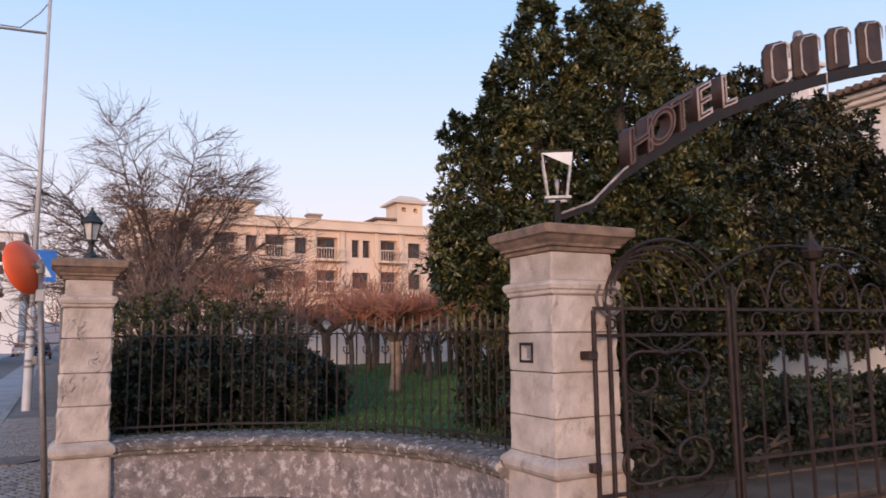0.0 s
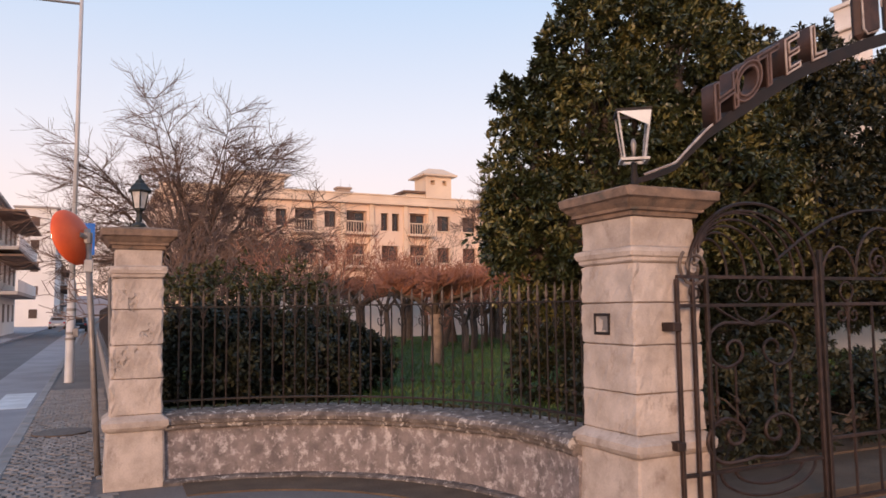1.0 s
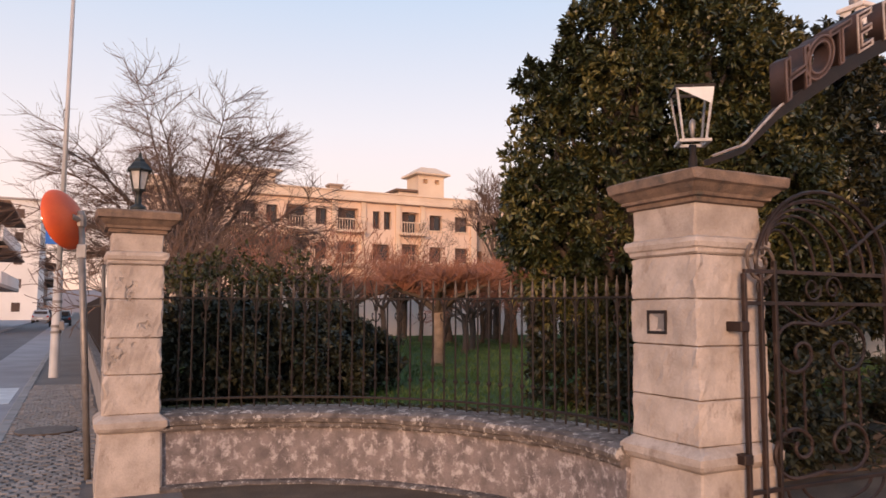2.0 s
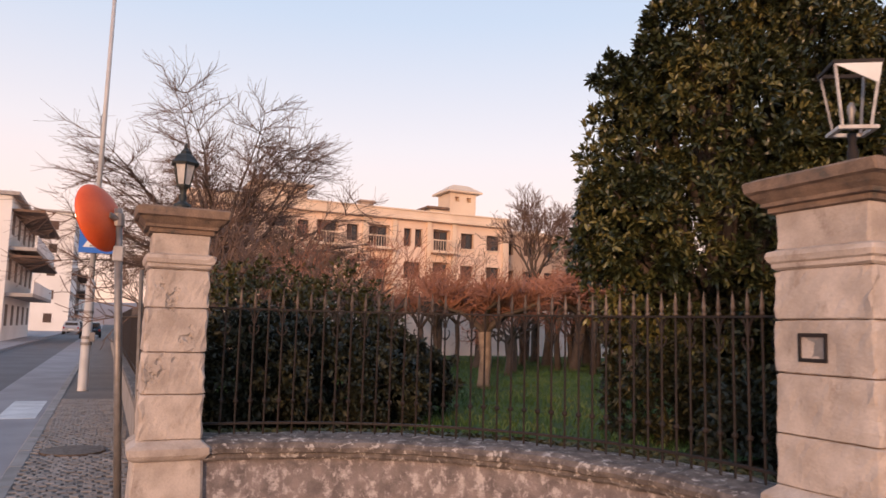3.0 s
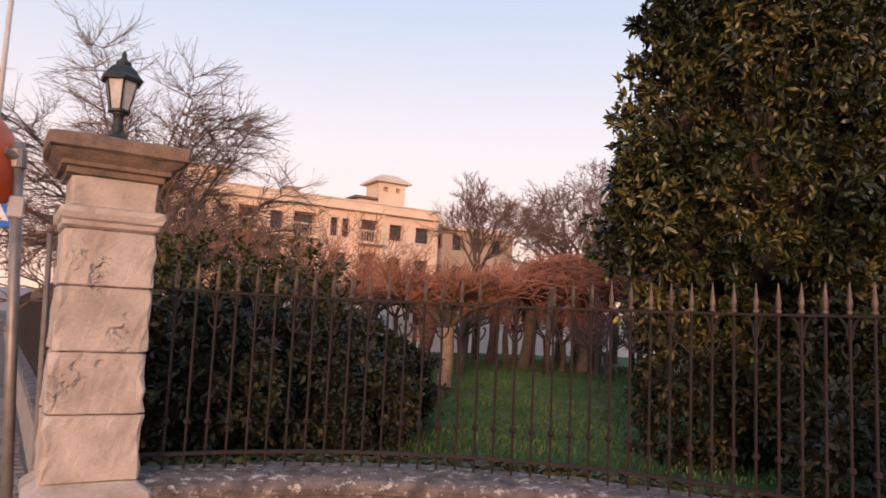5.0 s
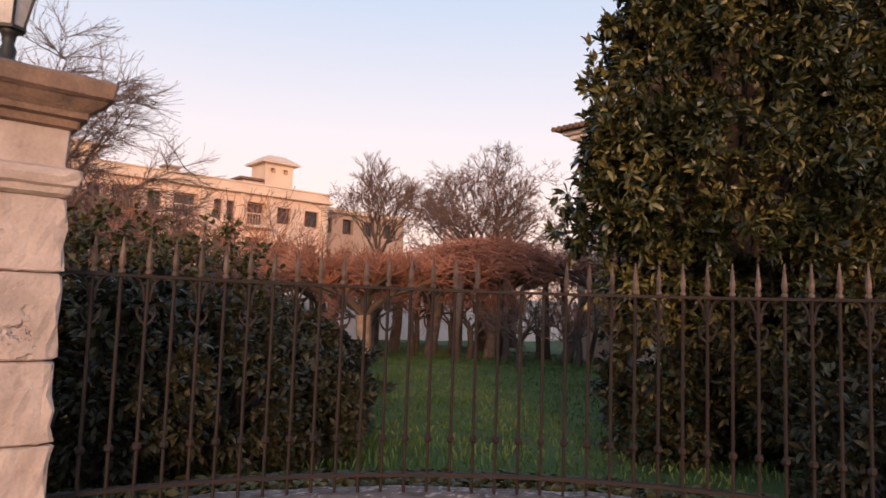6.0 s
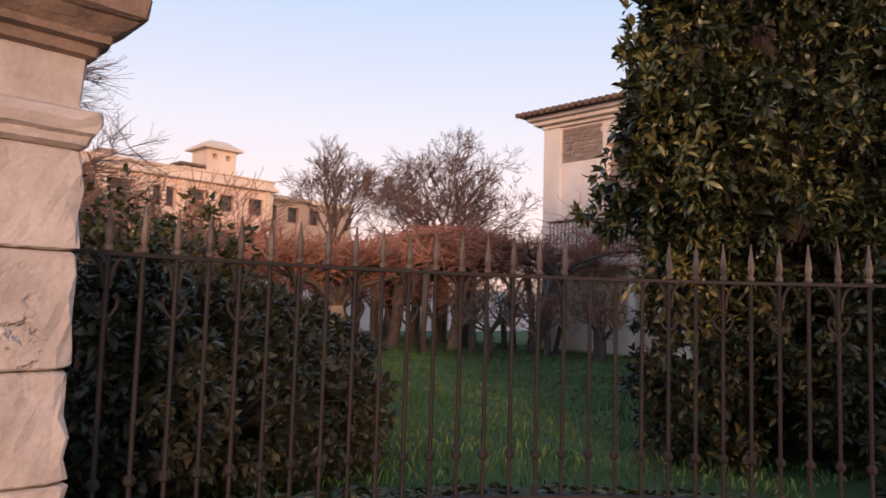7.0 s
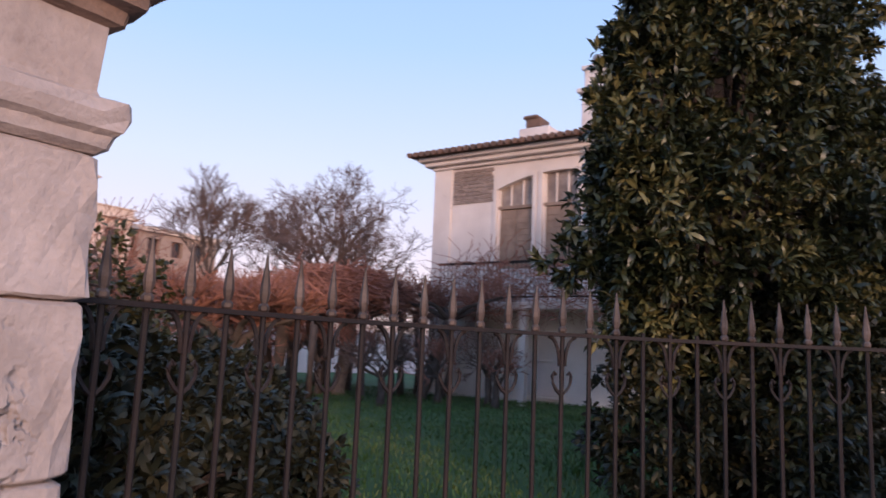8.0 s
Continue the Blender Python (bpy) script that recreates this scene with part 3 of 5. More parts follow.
for i in range(N_BARS):
    deg = 88.73 - 2.309 * i
    m = Matrix.Translation((FENCE_R * math.cos(radians(deg)), FENCE_R * math.sin(radians(deg)), 0)) @ Matrix.Rotation(radians(deg + 90), 4, 'Z')
    if first_bar is None:
        first_bar = part("bar", bar_bm, IRON, fence)
        first_bar.matrix_local = m
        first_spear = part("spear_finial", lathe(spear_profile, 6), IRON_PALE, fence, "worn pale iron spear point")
        first_spear.matrix_local = m
        arcs = []
        for s in (-1, 1):
            pts = [(s * (0.053 - 0.043 * math.sin(k * math.pi / 10)), 0, 1.580 - 0.10 * (1 - math.cos(k * math.pi / 10))) for k in range(6)]
            arcs.append(tube_data(pts, 0.007, 4))
            curl = [(s * 0.006, 0, 1.385), (s * 0.020, 0, 1.397), (s * 0.034, 0, 1.42), (s * 0.038, 0, 1.445), (s * 0.030, 0, 1.46), (s * 0.022, 0, 1.45)]
            arcs.append(tube_data(curl, 0.006, 4))
        v, f = join(*arcs)
        first_scroll = raw("scroll_bracket", v, f, IRON, fence)
        first_scroll.matrix_local = m
        continue
    share("bar", first_bar, m, fence)
    if i not in SPEARLESS:
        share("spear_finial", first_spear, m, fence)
    if i % 2 == 0:
        share("scroll_bracket", first_scroll, m, fence)

# ---- low wall and fence along the street ----
street_wall = tagged(base("wall_street"), "low grey rendered wall along the street beyond the pillar", "wall", kind="structure")
part("wall_body", boxes(((0.10, 8.10, -0.05), (0.34, 52, 0.52)), bevel=0.01), GREY_WALL, street_wall)
part("coping", boxes(((0.06, 8.10, 0.52), (0.38, 52, 0.60)), bevel=0.015), COPING, street_wall)
street_fence = tagged(base("street_fence", (0.22, 8.2, 0)), "straight rusty iron fence along the pavement", "fence")
part("top_rail", boxes(((-0.02, 0, 1.582), (0.02, 43.6, 1.595))), IRON, street_fence)
part("bottom_rail", boxes(((-0.02, 0, 0.70), (0.02, 43.6, 0.716))), IRON, street_fence)
for i in range(90):
    m = Matrix.Translation((0, 0.1 + i * 0.12, 0)) @ Matrix.Rotation(radians(90), 4, 'Z')
    share("bar", first_bar, m, street_fence)
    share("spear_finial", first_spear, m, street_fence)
v, f = join(*[tube_data([(0, 11.0 + i * 0.12, 0.60), (0, 11.0 + i * 0.12, 1.76)], 0.010, 4) for i in range(270)])
tagged(raw("far_bars", v, f, IRON, street_fence), kind="stuff")


# ---- gate, side panel and arch ----
GATE_Y = 4.20


def gate_tubes(name, lines, radius, parent, material=GATE_IRON, sides=5):
    """One ironwork piece from lines of (x, z) in the gate's plane."""
    v, f = join(*[tube_data([(x, 0, z) for x, z in line], radius, sides) for line in lines])
    return raw(name, v, f, material, parent)


def half_ellipse(xa, xb, z0, h, steps=20, lift=0.0):
    return [((xa + xb) / 2 - (xb - xa) / 2 * math.cos(math.pi * k / steps), z0 + lift * (1 - k / steps) + h * math.sin(math.pi * k / steps)) for k in range(steps + 1)]


def c_scroll(cx, z, w, h, up=1):
    """A pair of arms that leave a middle point, swing outwards and curl back into volutes. up: -1 turns it over."""
    out = []
    for s in (-1, 1):
        line = [(cx, z - up * 0.02), (cx + s * w * 0.25, z - up * 0.005)]
        for k in range(34):
            a = radians(90 - 470 * k / 33)
            shrink = 1 - 0.86 * max(0, (k - 12) / 21) ** 0.8
            line.append((cx + s * w * (0.56 + 0.44 * shrink * math.cos(a) - 0.10 * (1 - shrink)), z + up * h * (-0.5 + 0.5 * shrink * math.sin(a) - 0.22 * (1 - shrink))))
        out.append(line)
    return out


side_gate = tagged(base("side_gate", (0, GATE_Y, 0)), "closed rusty wrought-iron side gate with scrolls", "gate")
for x in (3.335, 3.475, 3.60, 4.70):
    part("stile", boxes(((x - 0.013, -0.015, 0.06), (x + 0.013, 0.015, 1.80 if x > 3.5 else 1.72)), bevel=0.003), GATE_IRON, side_gate)
for z in (1.54, 1.735, 0.42, 0.12):
    part("rail", boxes(((3.335, -0.012, z - 0.012), (4.68, 0.012, z + 0.012)), bevel=0.002), GATE_IRON, side_gate)
for z in (0.62, 1.40):
    part("hinge", boxes(((3.27, -0.03, z - 0.03), (3.345, 0.09, z + 0.03)), bevel=0.006), GATE_IRON, side_gate)
gate_tubes("outer_arch", [half_ellipse(3.44, 4.72, 1.74, 0.53)], 0.013, side_gate)
gate_tubes("second_arch", [half_ellipse(3.50, 4.58, 1.74, 0.42, lift=0.10)], 0.010, side_gate)
for i, xe in enumerate((3.80, 3.98, 4.16, 4.34, 4.48)):
    gate_tubes("fan_rib", [half_ellipse(3.54, xe, 1.74, 0.17 + 0.05 * i, 14, 0.16)], 0.009, side_gate)
gate_tubes("volute", [spiral(3.50, 1.80, 0.14, 0.015, 2.3, 1.9, 34)], 0.012, side_gate, IRON_PALE)
gate_tubes("volute", [spiral(3.50, 1.63, 0.065, 0.012, 0.3, 1.6, 22)], 0.009, side_gate)
for line in c_scroll(4.02, 1.42, 0.43, 0.31):
    gate_tubes("scroll", [line], 0.012, side_gate)
gate_tubes("leaf_spray", [[(4.02, 1.41), (4.02 + s * 0.12, 1.425), (4.02 + s * 0.27, 1.49), (4.02 + s * 0.36, 1.54)] for s in (-1, 1)], 0.009, side_gate)
gate_tubes("leaf_spray", [[(4.02 + s * 0.03, 1.42), (4.02 + s * 0.13, 1.46), (4.02 + s * 0.17, 1.53)] for s in (-1, 1)], 0.008, side_gate)
gate_tubes("crest_scroll", [spiral(4.05 + s * 0.10, 1.64, 0.085, 0.02, 0, 1.3 * s, 20) for s in (-1, 1)], 0.008, side_gate)
for i, x in enumerate((3.66, 3.84, 4.22, 4.38)):
    gate_tubes("inner_bar", [[(x, 0.72), (x, 1.13)]], 0.008, side_gate)
    part("bar_knot", lathe([(0.008, 0.86), (0.018, 0.875), (0.018, 0.895), (0.008, 0.91)], 6, (x, 0)), GATE_IRON, side_gate)
for line in c_scroll(4.0, 0.47, 0.44, 0.30, -1):
    gate_tubes("lower_scroll", [line], 0.013, side_gate)
gate_tubes("lower_scroll", [half_ellipse(3.66, 4.60, 0.42, -0.20), half_ellipse(3.80, 4.46, 0.42, -0.12)], 0.011, side_gate)


def carriage_leaf(x0, x1, flip):
    ob = tagged(base("carriage_gate", (0, GATE_Y, 0)), "closed tall rusty wrought-iron carriage gate leaf", "gate", group="carriage gate leaves")
    for x in (x0, x1):
        part("stile", boxes(((x - 0.017, -0.018, -0.02), (x + 0.017, 0.018, 1.95)), bevel=0.004), GATE_IRON, ob)
    for z in (1.54, 1.735, 0.55, 0.10):
        part("rail", boxes(((x0, -0.013, z - 0.013), (x1, 0.013, z + 0.013)), bevel=0.002), GATE_IRON, ob)
    n = 12
    for i in range(1, n):
        x = x0 + (x1 - x0) * i / n
        gate_tubes("bar", [[(x, 0.08), (x, 1.56)]], 0.011 if i % 3 else 0.017, ob)
        if i % 2:
            gate_tubes("bar_scroll", [spiral(x + s * 0.07, 1.46, 0.07, 0.015, math.pi / 2, s * 1.3, 18) for s in (-1, 1)], 0.008, ob)
            gate_tubes("rail_ring", [spiral(x, 1.637, 0.075, 0.07, 0, 1.0, 16)], 0.008, ob)
    mid = x0 + (x1 - x0) * (0.30 if not flip else 0.70)
    for s in (-1, 1):
        gate_tubes("crest_arch", [half_ellipse(mid + s * 0.06, mid + s * 0.62, 1.74, 0.34, 16, 0.12)], 0.012, ob)
        gate_tubes("crest_arch", [half_ellipse(mid + s * 0.62, mid + s * 1.0, 1.74, 0.24, 14)], 0.010, ob)
        gate_tubes("crest_scroll", [spiral(mid + s * 0.34, 1.86, 0.12, 0.02, math.pi / 2, -s * 1.6, 24)], 0.010, ob)
        gate_tubes("crest_sweep", [[(mid + s * u * 1.5, 2.28 - 0.42 * u + 0.16 * math.sin(u * math.pi)) for u in (0, 0.2, 0.4, 0.6, 0.8, 1.0)]], 0.012, ob)
    part("rosette", lathe([(0.02, 2.16), (0.07, 2.19), (0.095, 2.25), (0.06, 2.31), (0.03, 2.36), (0.012, 2.44)], 8, (mid, 0)), GATE_IRON, ob)
    gate_tubes("crest_post", [[(mid, 1.54), (mid, 2.2)]], 0.02, ob)
    return ob


carriage_leaf(4.76, 8.18, False)
carriage_leaf(8.24, 11.7, True)


def arch_z(x):
    """Height of the sign's beam over the gate."""
    pts = [(3.02, 2.36), (3.32, 2.455), (3.65, 2.74), (3.95, 2.93), (4.26, 3.11), (4.58, 3.29), (5.0, 3.47), (5.45, 3.65), (6.08, 3.86), (6.6, 4.02), (7.07, 4.15), (7.7, 4.27), (8.2, 4.30)]
    if x > 8.2:
        x = 16.4 - x
    for (a, za), (b, zb) in zip(pts, pts[1:]):
        if x <= b:
            return za + (zb - za) * (x - a) / (b - a)
    return pts[-1][1]


ARCH_Y = 4.19
arch = tagged(base("sign_arch", (0, ARCH_Y, 0)), "rusted iron arch over the gate carrying sign letters", "sign")
xs = [3.04 + (13.36 - 3.04) * i / 70 for i in range(71)]
beam = bmesh.new()
rings = []
for x in xs:
    z = arch_z(x)
    t = min(1, max(0, (min(x, 16.4 - x) - 3.35) / 0.6))
    h, w = 0.018 + 0.032 * t, 0.02 + 0.03 * t
    rings.append([beam.verts.new(p) for p in ((x, -w, z - h), (x, w, z - h), (x, w, z + h), (x, -w, z + h))])
for a, b in zip(rings, rings[1:]):
    for k in range(4):
        beam.faces.new((a[k], a[(k + 1) % 4], b[(k + 1) % 4], b[k]))
beam.faces.new(rings[0][::-1]), beam.faces.new(rings[-1])
part("beam", beam, IRON, arch)
v, f = tube_data([(x, -0.04, arch_z(x) + 0.035 - 0.01 * math.sin(x * 5)) for x in [3.05 + 0.04 * i for i in range(18)]], 0.008, 4)
raw("loose_cable", v, f, SIGN_EDGE, arch)
v, f = tube_data([(6.10, -0.05, arch_z(6.10) + 0.05), (6.08, -0.06, arch_z(6.08) - 0.22)], 0.008, 4)
raw("hanging_wire", v, f, SIGN_EDGE, arch)


def sign_letter(char, x, size):
    """A tin letter standing on the beam, with a pale tube along its edge."""
    z = arch_z(x)
    slope = (arch_z(x + 0.1) - arch_z(x - 0.1)) / 0.2
    holder = bpy.data.curves.new("letter", 'FONT')
    holder.body, holder.size, holder.align_x = char, size / 0.72, 'CENTER'
    holder.extrude, holder.offset = 0.055, 0.012
    rim = bpy.data.curves.new("letter_rim", 'FONT')
    rim.body, rim.size, rim.align_x, rim.fill_mode, rim.bevel_depth = char, size / 0.72, 'CENTER', 'NONE', 0.008
    m = Matrix(((1, 0, 0, 0), (0, 1, 0, 0), (slope, 0, 1, 0.045), (0, 0, 0, 1))) @ Matrix.Rotation(radians(90), 4, 'X')
    made = None
    for data, name, material, shift in ((holder, "letter", SIGN_RUST, 0.0), (rim, "letter_rim", SIGN_EDGE if char in "EL" else SIGN_DULL, -0.06)):
        tmp = bpy.data.objects.new("tmp", data)
        me = bpy.data.meshes.new_from_object(tmp)
        bpy.data.objects.remove(tmp)
        bpy.data.curves.remove(data)
        me.materials.clear()
        me.transform(m)
        ob = finish(name, me, material, made or arch)
        ob.location = (0, shift, 0) if made else (x, 0, z)
        made = made or ob


for char, x in zip("HOTEL", (3.80, 4.02, 4.24, 4.49, 4.78)):
    sign_letter(char, x, 0.275)
# the second word stays a row of plain tin shapes
for k, x in enumerate((5.46, 5.88, 6.36, 6.86, 7.36, 7.86)):
    slope = (arch_z(x + 0.1) - arch_z(x - 0.1)) / 0.2
    w, h = 0.15 + 0.02 * (k % 2), 0.20 + 0.012 * min(k, 3)
    blk = boxes(((-w, -0.055, -h), (w, 0.055, h)), bevel=0.05)
    for q in blk.verts:
        q.co.z += slope * q.co.x
    ob = part("sign_shape", blk, SIGN_RUST, arch)
    ob.location = (x, 0, arch_z(x) + 0.25)
    v, f = tube_data([(a * w * 0.8, -0.062, b * h * 0.85) for a, b in ((0.5, -1), (-0.6, -1), (-1, -0.7), (-1, 0.7), (-0.6, 1), (0.6, 1), (1, 0.7), (1, 0.1))[k % 3:]], 0.009, 4)
    raw("shape_rim", [(q[0], q[1], q[2] + slope * q[0]) for q in v], f, SIGN_EDGE, ob)

# ---- traffic mirror ----
mirror = tagged(base("traffic_mirror", (-0.10, 8.32, 0)), "convex traffic mirror with orange back on a leaning grey pole", "traffic mirror")
v, f = tube_data([(0, 0, -0.05), (-0.155, 0, 2.36)], 0.030, 10)
raw("pole", v, f, STEEL, mirror, smooth=True)
MB = Vector((0.79, -0.54, 0.27)).normalized()
shell = lathe([(0.30, -0.035), (0.315, -0.02), (0.312, 0.0), (0.285, 0.03), (0.22, 0.06), (0.12, 0.082), (0.03, 0.088)], 36)
shell_ob = part("back_shell", shell, ORANGE, mirror, "faded orange plastic back of the mirror", smooth=True)
place = Matrix.Translation((-0.280, -0.02, 2.275)) @ MB.to_track_quat('Z', 'Y').to_matrix().to_4x4() @ Matrix.Scale(0.88, 4)
shell_ob.matrix_local = place
face = part("mirror_face", lathe([(0.30, -0.036), (0.22, -0.06), (0.10, -0.078), (0.02, -0.082)], 36), MIRROR, mirror, smooth=True)
face.matrix_local = place
c0 = place @ Vector((0, 0, 0.085))
v, f = join(tube_data([c0, (-0.15, -0.02, 2.27)], [0.028, 0.022], 8), tube_data([(-0.147, 0, 2.22), (-0.151, 0, 2.32)], 0.045, 10))
raw("bracket", v, f, STEEL, mirror)
part("pole_sleeve", boxes(((-0.175, -0.035, 1.94), (-0.095, 0.035, 2.06)), bevel=0.008), POLE_PAINT, mirror, "pale sticker sleeve on the pole")
slim = tagged(raw("sign_pole", *tube_data([(0.02, 8.62, -0.05), (-0.04, 8.62, 1.9)], 0.018, 8), STEEL), "thin grey steel post beside the mirror", "post")

# ---- street lamp with crossing sign ----
lamp_post = tagged(base("street_lamp", (-0.64, 19.4, 0)), "tall pale street lamp post with an arm over the road", "street lamp")
raw("lower_pole", *tube_data([(0, 0, -0.05), (0.01, 0, 0.02), (0.01, 0, 2.25), (0.01, 0, 2.35)], [0.12, 0.105, 0.092, 0.06], 12), POLE_PAINT, lamp_post, smooth=True)
raw("upper_pole", *tube_data([(0.01, 0, 2.30), (0.04, 0, 10.0)], [0.06, 0.04], 10), POLE_PAINT, lamp_post, smooth=True)
for z, r in ((0.95, 0.112), (1.08, 0.110), (1.62, 0.104)):
    part("band", lathe([(r, z), (r + 0.004, z + 0.01), (r + 0.004, z + 0.05), (r, z + 0.06)], 12, (0.01, 0)), STEEL, lamp_post)
part("fuse_box", boxes(((0.06, -0.10, 1.02), (0.17, 0.02, 1.22)), bevel=0.01), STEEL, lamp_post)
raw("arm", *tube_data([(0.03, 0, 8.93), (-1.2, 0, 8.88), (-2.2, 0, 9.0)], 0.03, 8), STEEL, lamp_post)
raw("arm_stay", *tube_data([(0.04, 0, 9.75), (-0.15, 0, 9.42), (-0.55, 0, 8.97), (-1.3, 0, 8.95)], 0.015, 6), STEEL, lamp_post)
part("lamp_head", boxes(((-2.75, -0.12, 8.96), (-2.15, 0.12, 9.08)), bevel=0.04), STEEL, lamp_post)
crossing_sign = tagged(base("crossing_sign", (-0.55, 19.27, 3.28)), "square blue crossing sign with a white triangle", "road sign")
part("plate", boxes(((-0.37, -0.012, -0.37), (0.37, 0.012, 0.37)), bevel=0.004), BLUE, crossing_sign)
tri = bmesh.new()
tri.faces.new([tri.verts.new(p) for p in ((-0.29, -0.016, -0.25), (0.29, -0.016, -0.25), (0, -0.016, 0.27))])
tri.faces.new([tri.verts.new(p) for p in ((0, -0.013, 0.27), (0.29, -0.013, -0.25), (-0.29, -0.013, -0.25))])
part("triangle", tri, WHITE, crossing_sign)
part("pictogram", boxes(((-0.10, -0.020, -0.20), (-0.06, -0.0165, 0.0)), ((0.02, -0.020, -0.20), (0.06, -0.0165, 0.0)), ((-0.06, -0.020, -0.02), (0.03, -0.0165, 0.12)), ((-0.16, -0.020, -0.23), (0.18, -0.0165, -0.21))), LAMP_DARK, crossing_sign)
part("clamp", boxes(((-0.12, 0.012, -0.05), (0.03, 0.09, 0.05))), STEEL, crossing_sign)

manhole = tagged(part("manhole_cover", lathe([(0.34, -0.01), (0.34, 0.012), (0.32, 0.016), (0.02, 0.016)], 24, (-0.52, 11.35)), IRON_PALE), "round dark iron manhole cover in the pavement", "manhole cover")


# ---- hotel building behind the garden ----
def window_unit(parent, x0, x1, z0, z1, y, split=1):
    """A shuttered window set in its opening."""
    ob = part("window_frame", boxes(((x0, y, z0), (x0 + 0.07, y + 0.08, z1)), ((x1 - 0.07, y, z0), (x1, y + 0.08, z1)), ((x0 + 0.07, y, z1 - 0.07), (x1 - 0.07, y + 0.08, z1)), ((x0 + 0.07, y, z0), (x1 - 0.07, y + 0.08, z0 + 0.07))), SHUTTER, parent)
    w = (x1 - x0 - 0.14) / split
    for k in range(split):
        a = x0 + 0.07 + w * k
        part("pane", boxes(((a + 0.01, y + 0.03, z0 + 0.07), (a + w - 0.01, y + 0.06, z1 - 0.07))), SHUTTER if k % 2 == 0 else PANE, ob)
    return ob


def balcony(parent, x0, x1, z, y, out=0.8):
    ob = part("balcony_slab", boxes(((x0, y - out, z - 0.12), (x1, y + 0.02, z + 0.06)), bevel=0.02), HOTEL_TRIM, parent)
    n = max(3, int((x1 - x0) / 0.2))
    part("balcony_rail", boxes(((x0, y - out, z + 0.80), (x1, y - out + 0.06, z + 0.88))), HOTEL_TRIM, ob)
    v, f = join(*[tube_data([(x0 + 0.03 + (x1 - x0 - 0.06) * i / n, y - out + 0.03, z + 0.05), (x0 + 0.03 + (x1 - x0 - 0.06) * i / n, y - out + 0.03, z + 0.82)], 0.022, 4) for i in range(n + 1)])
    tagged(raw("baluster_row", v, f, HOTEL_TRIM, ob), kind="stuff")
    return ob


HY = 52.5
hotel = tagged(base("hotel_building", (0, 0, 0)), "four-storey ochre render hotel with balconies and roof towers", "building")
SLABS = (0.3, 2.35, 4.85, 7.35)
recess = [(5.4, 7.0), (9.3, 10.9), (12.9, 14.5), (16.8, 18.4), (21.95, 23.4)]
single = [(7.8, 8.6), (11.5, 12.3), (15.1, 16.0), (24.3, 25.4), (26.55, 27.75)]
holes = []
for s in SLABS:
    for a, b in recess:
        holes.append((a, b, s + 0.08, s + 1.75))
    for a, b in single:
        holes.append((a, b, s + 0.42, s + 1.62))
    if s > 7:
        holes += [(19.55, 20.15, s + 0.30, s + 1.65), (20.45, 21.05, s + 0.30, s + 1.65)]
    else:
        holes.append((19.6, 20.95, s + 0.42, s + 1.65))
main = part("wall", holed_wall(4.0, 28.3, -0.2, 10.0, holes, HY, 0.55), HOTEL_WALL, hotel)
part("side_wall", boxes(((3.75, HY, -0.2), (4.0, HY + 12, 10.0)), ((28.3, HY, -0.2), (28.55, HY + 12, 10.0)), ((4.0, HY + 12, -0.2), (28.3, HY + 12.3, 10.0))), HOTEL_WALL, hotel)
part("cornice", boxes(((3.4, HY - 0.45, 9.62), (28.75, HY + 12.3, 9.80)), bevel=0.02), HOTEL_TRIM, hotel, "projecting cream cornice")
part("cornice_fillet", boxes(((3.55, HY - 0.30, 9.80), (28.6, HY + 12.3, 9.92)), bevel=0.02), HOTEL_TRIM, hotel)
part("parapet", boxes(((3.65, HY - 0.2, 9.92), (28.5, HY + 0.1, 10.30)), bevel=0.02), HOTEL_TRIM, hotel)
part("parapet_cap", boxes(((3.58, HY - 0.27, 10.30), (28.57, HY + 0.15, 10.42)), bevel=0.02), HOTEL_TRIM, hotel)
part("string_course", boxes(((4.0, HY - 0.08, 4.70), (28.35, HY + 0.0, 4.86)), ((4.0, HY - 0.08, 2.2), (28.35, HY + 0.0, 2.36))), HOTEL_TRIM, hotel)
for x in (21.55, 23.65, 18.75, 16.45, 28.1):
    part("pilaster", boxes(((x - 0.18, HY - 0.18, -0.2), (x + 0.18, HY, 9.62))), HOTEL_TRIM, hotel)
for s in SLABS:
    for a, b in recess:
        window_unit(hotel, a + 0.12, b - 0.12, s + 0.12, s + 1.65, HY + 0.44, 2)
        if s > 1:
            balcony(hotel, a - 0.35, b + 0.35, s, HY)
    for a, b in single:
        window_unit(hotel, a, b, s + 0.42, s + 1.62, HY + 0.30, 2)
        if a > 20:
            part("window_sill", boxes(((a - 0.1, HY - 0.10, s + 0.32), (b + 0.1, HY, s + 0.42))), HOTEL_TRIM, hotel)
    for a, b in (((19.55, 20.15), (20.45, 21.05)) if s > 7 else ((19.6, 20.95),)):
        window_unit(hotel, a, b, s + (0.30 if s > 7 else 0.42), s + 1.65, HY + 0.30, 2)
# set-back wing
wing_holes = [(a, a + 1.0, s + 0.42, s + 1.62) for s in SLABS for a in (28.9, 30.9, 32.9, 34.9)]
part("wing_wall", holed_wall(28.56, 37.0, -0.2, 9.4, wing_holes, HY + 1.6, 0.5), HOTEL_SHADE, hotel)
part("wing_cornice", boxes(((28.56, HY + 1.3, 9.4), (37.3, HY + 12, 9.75)), bevel=0.02), HOTEL_TRIM, hotel)
for h in wing_holes:
    window_unit(hotel, *h, HY + 1.95, 2)


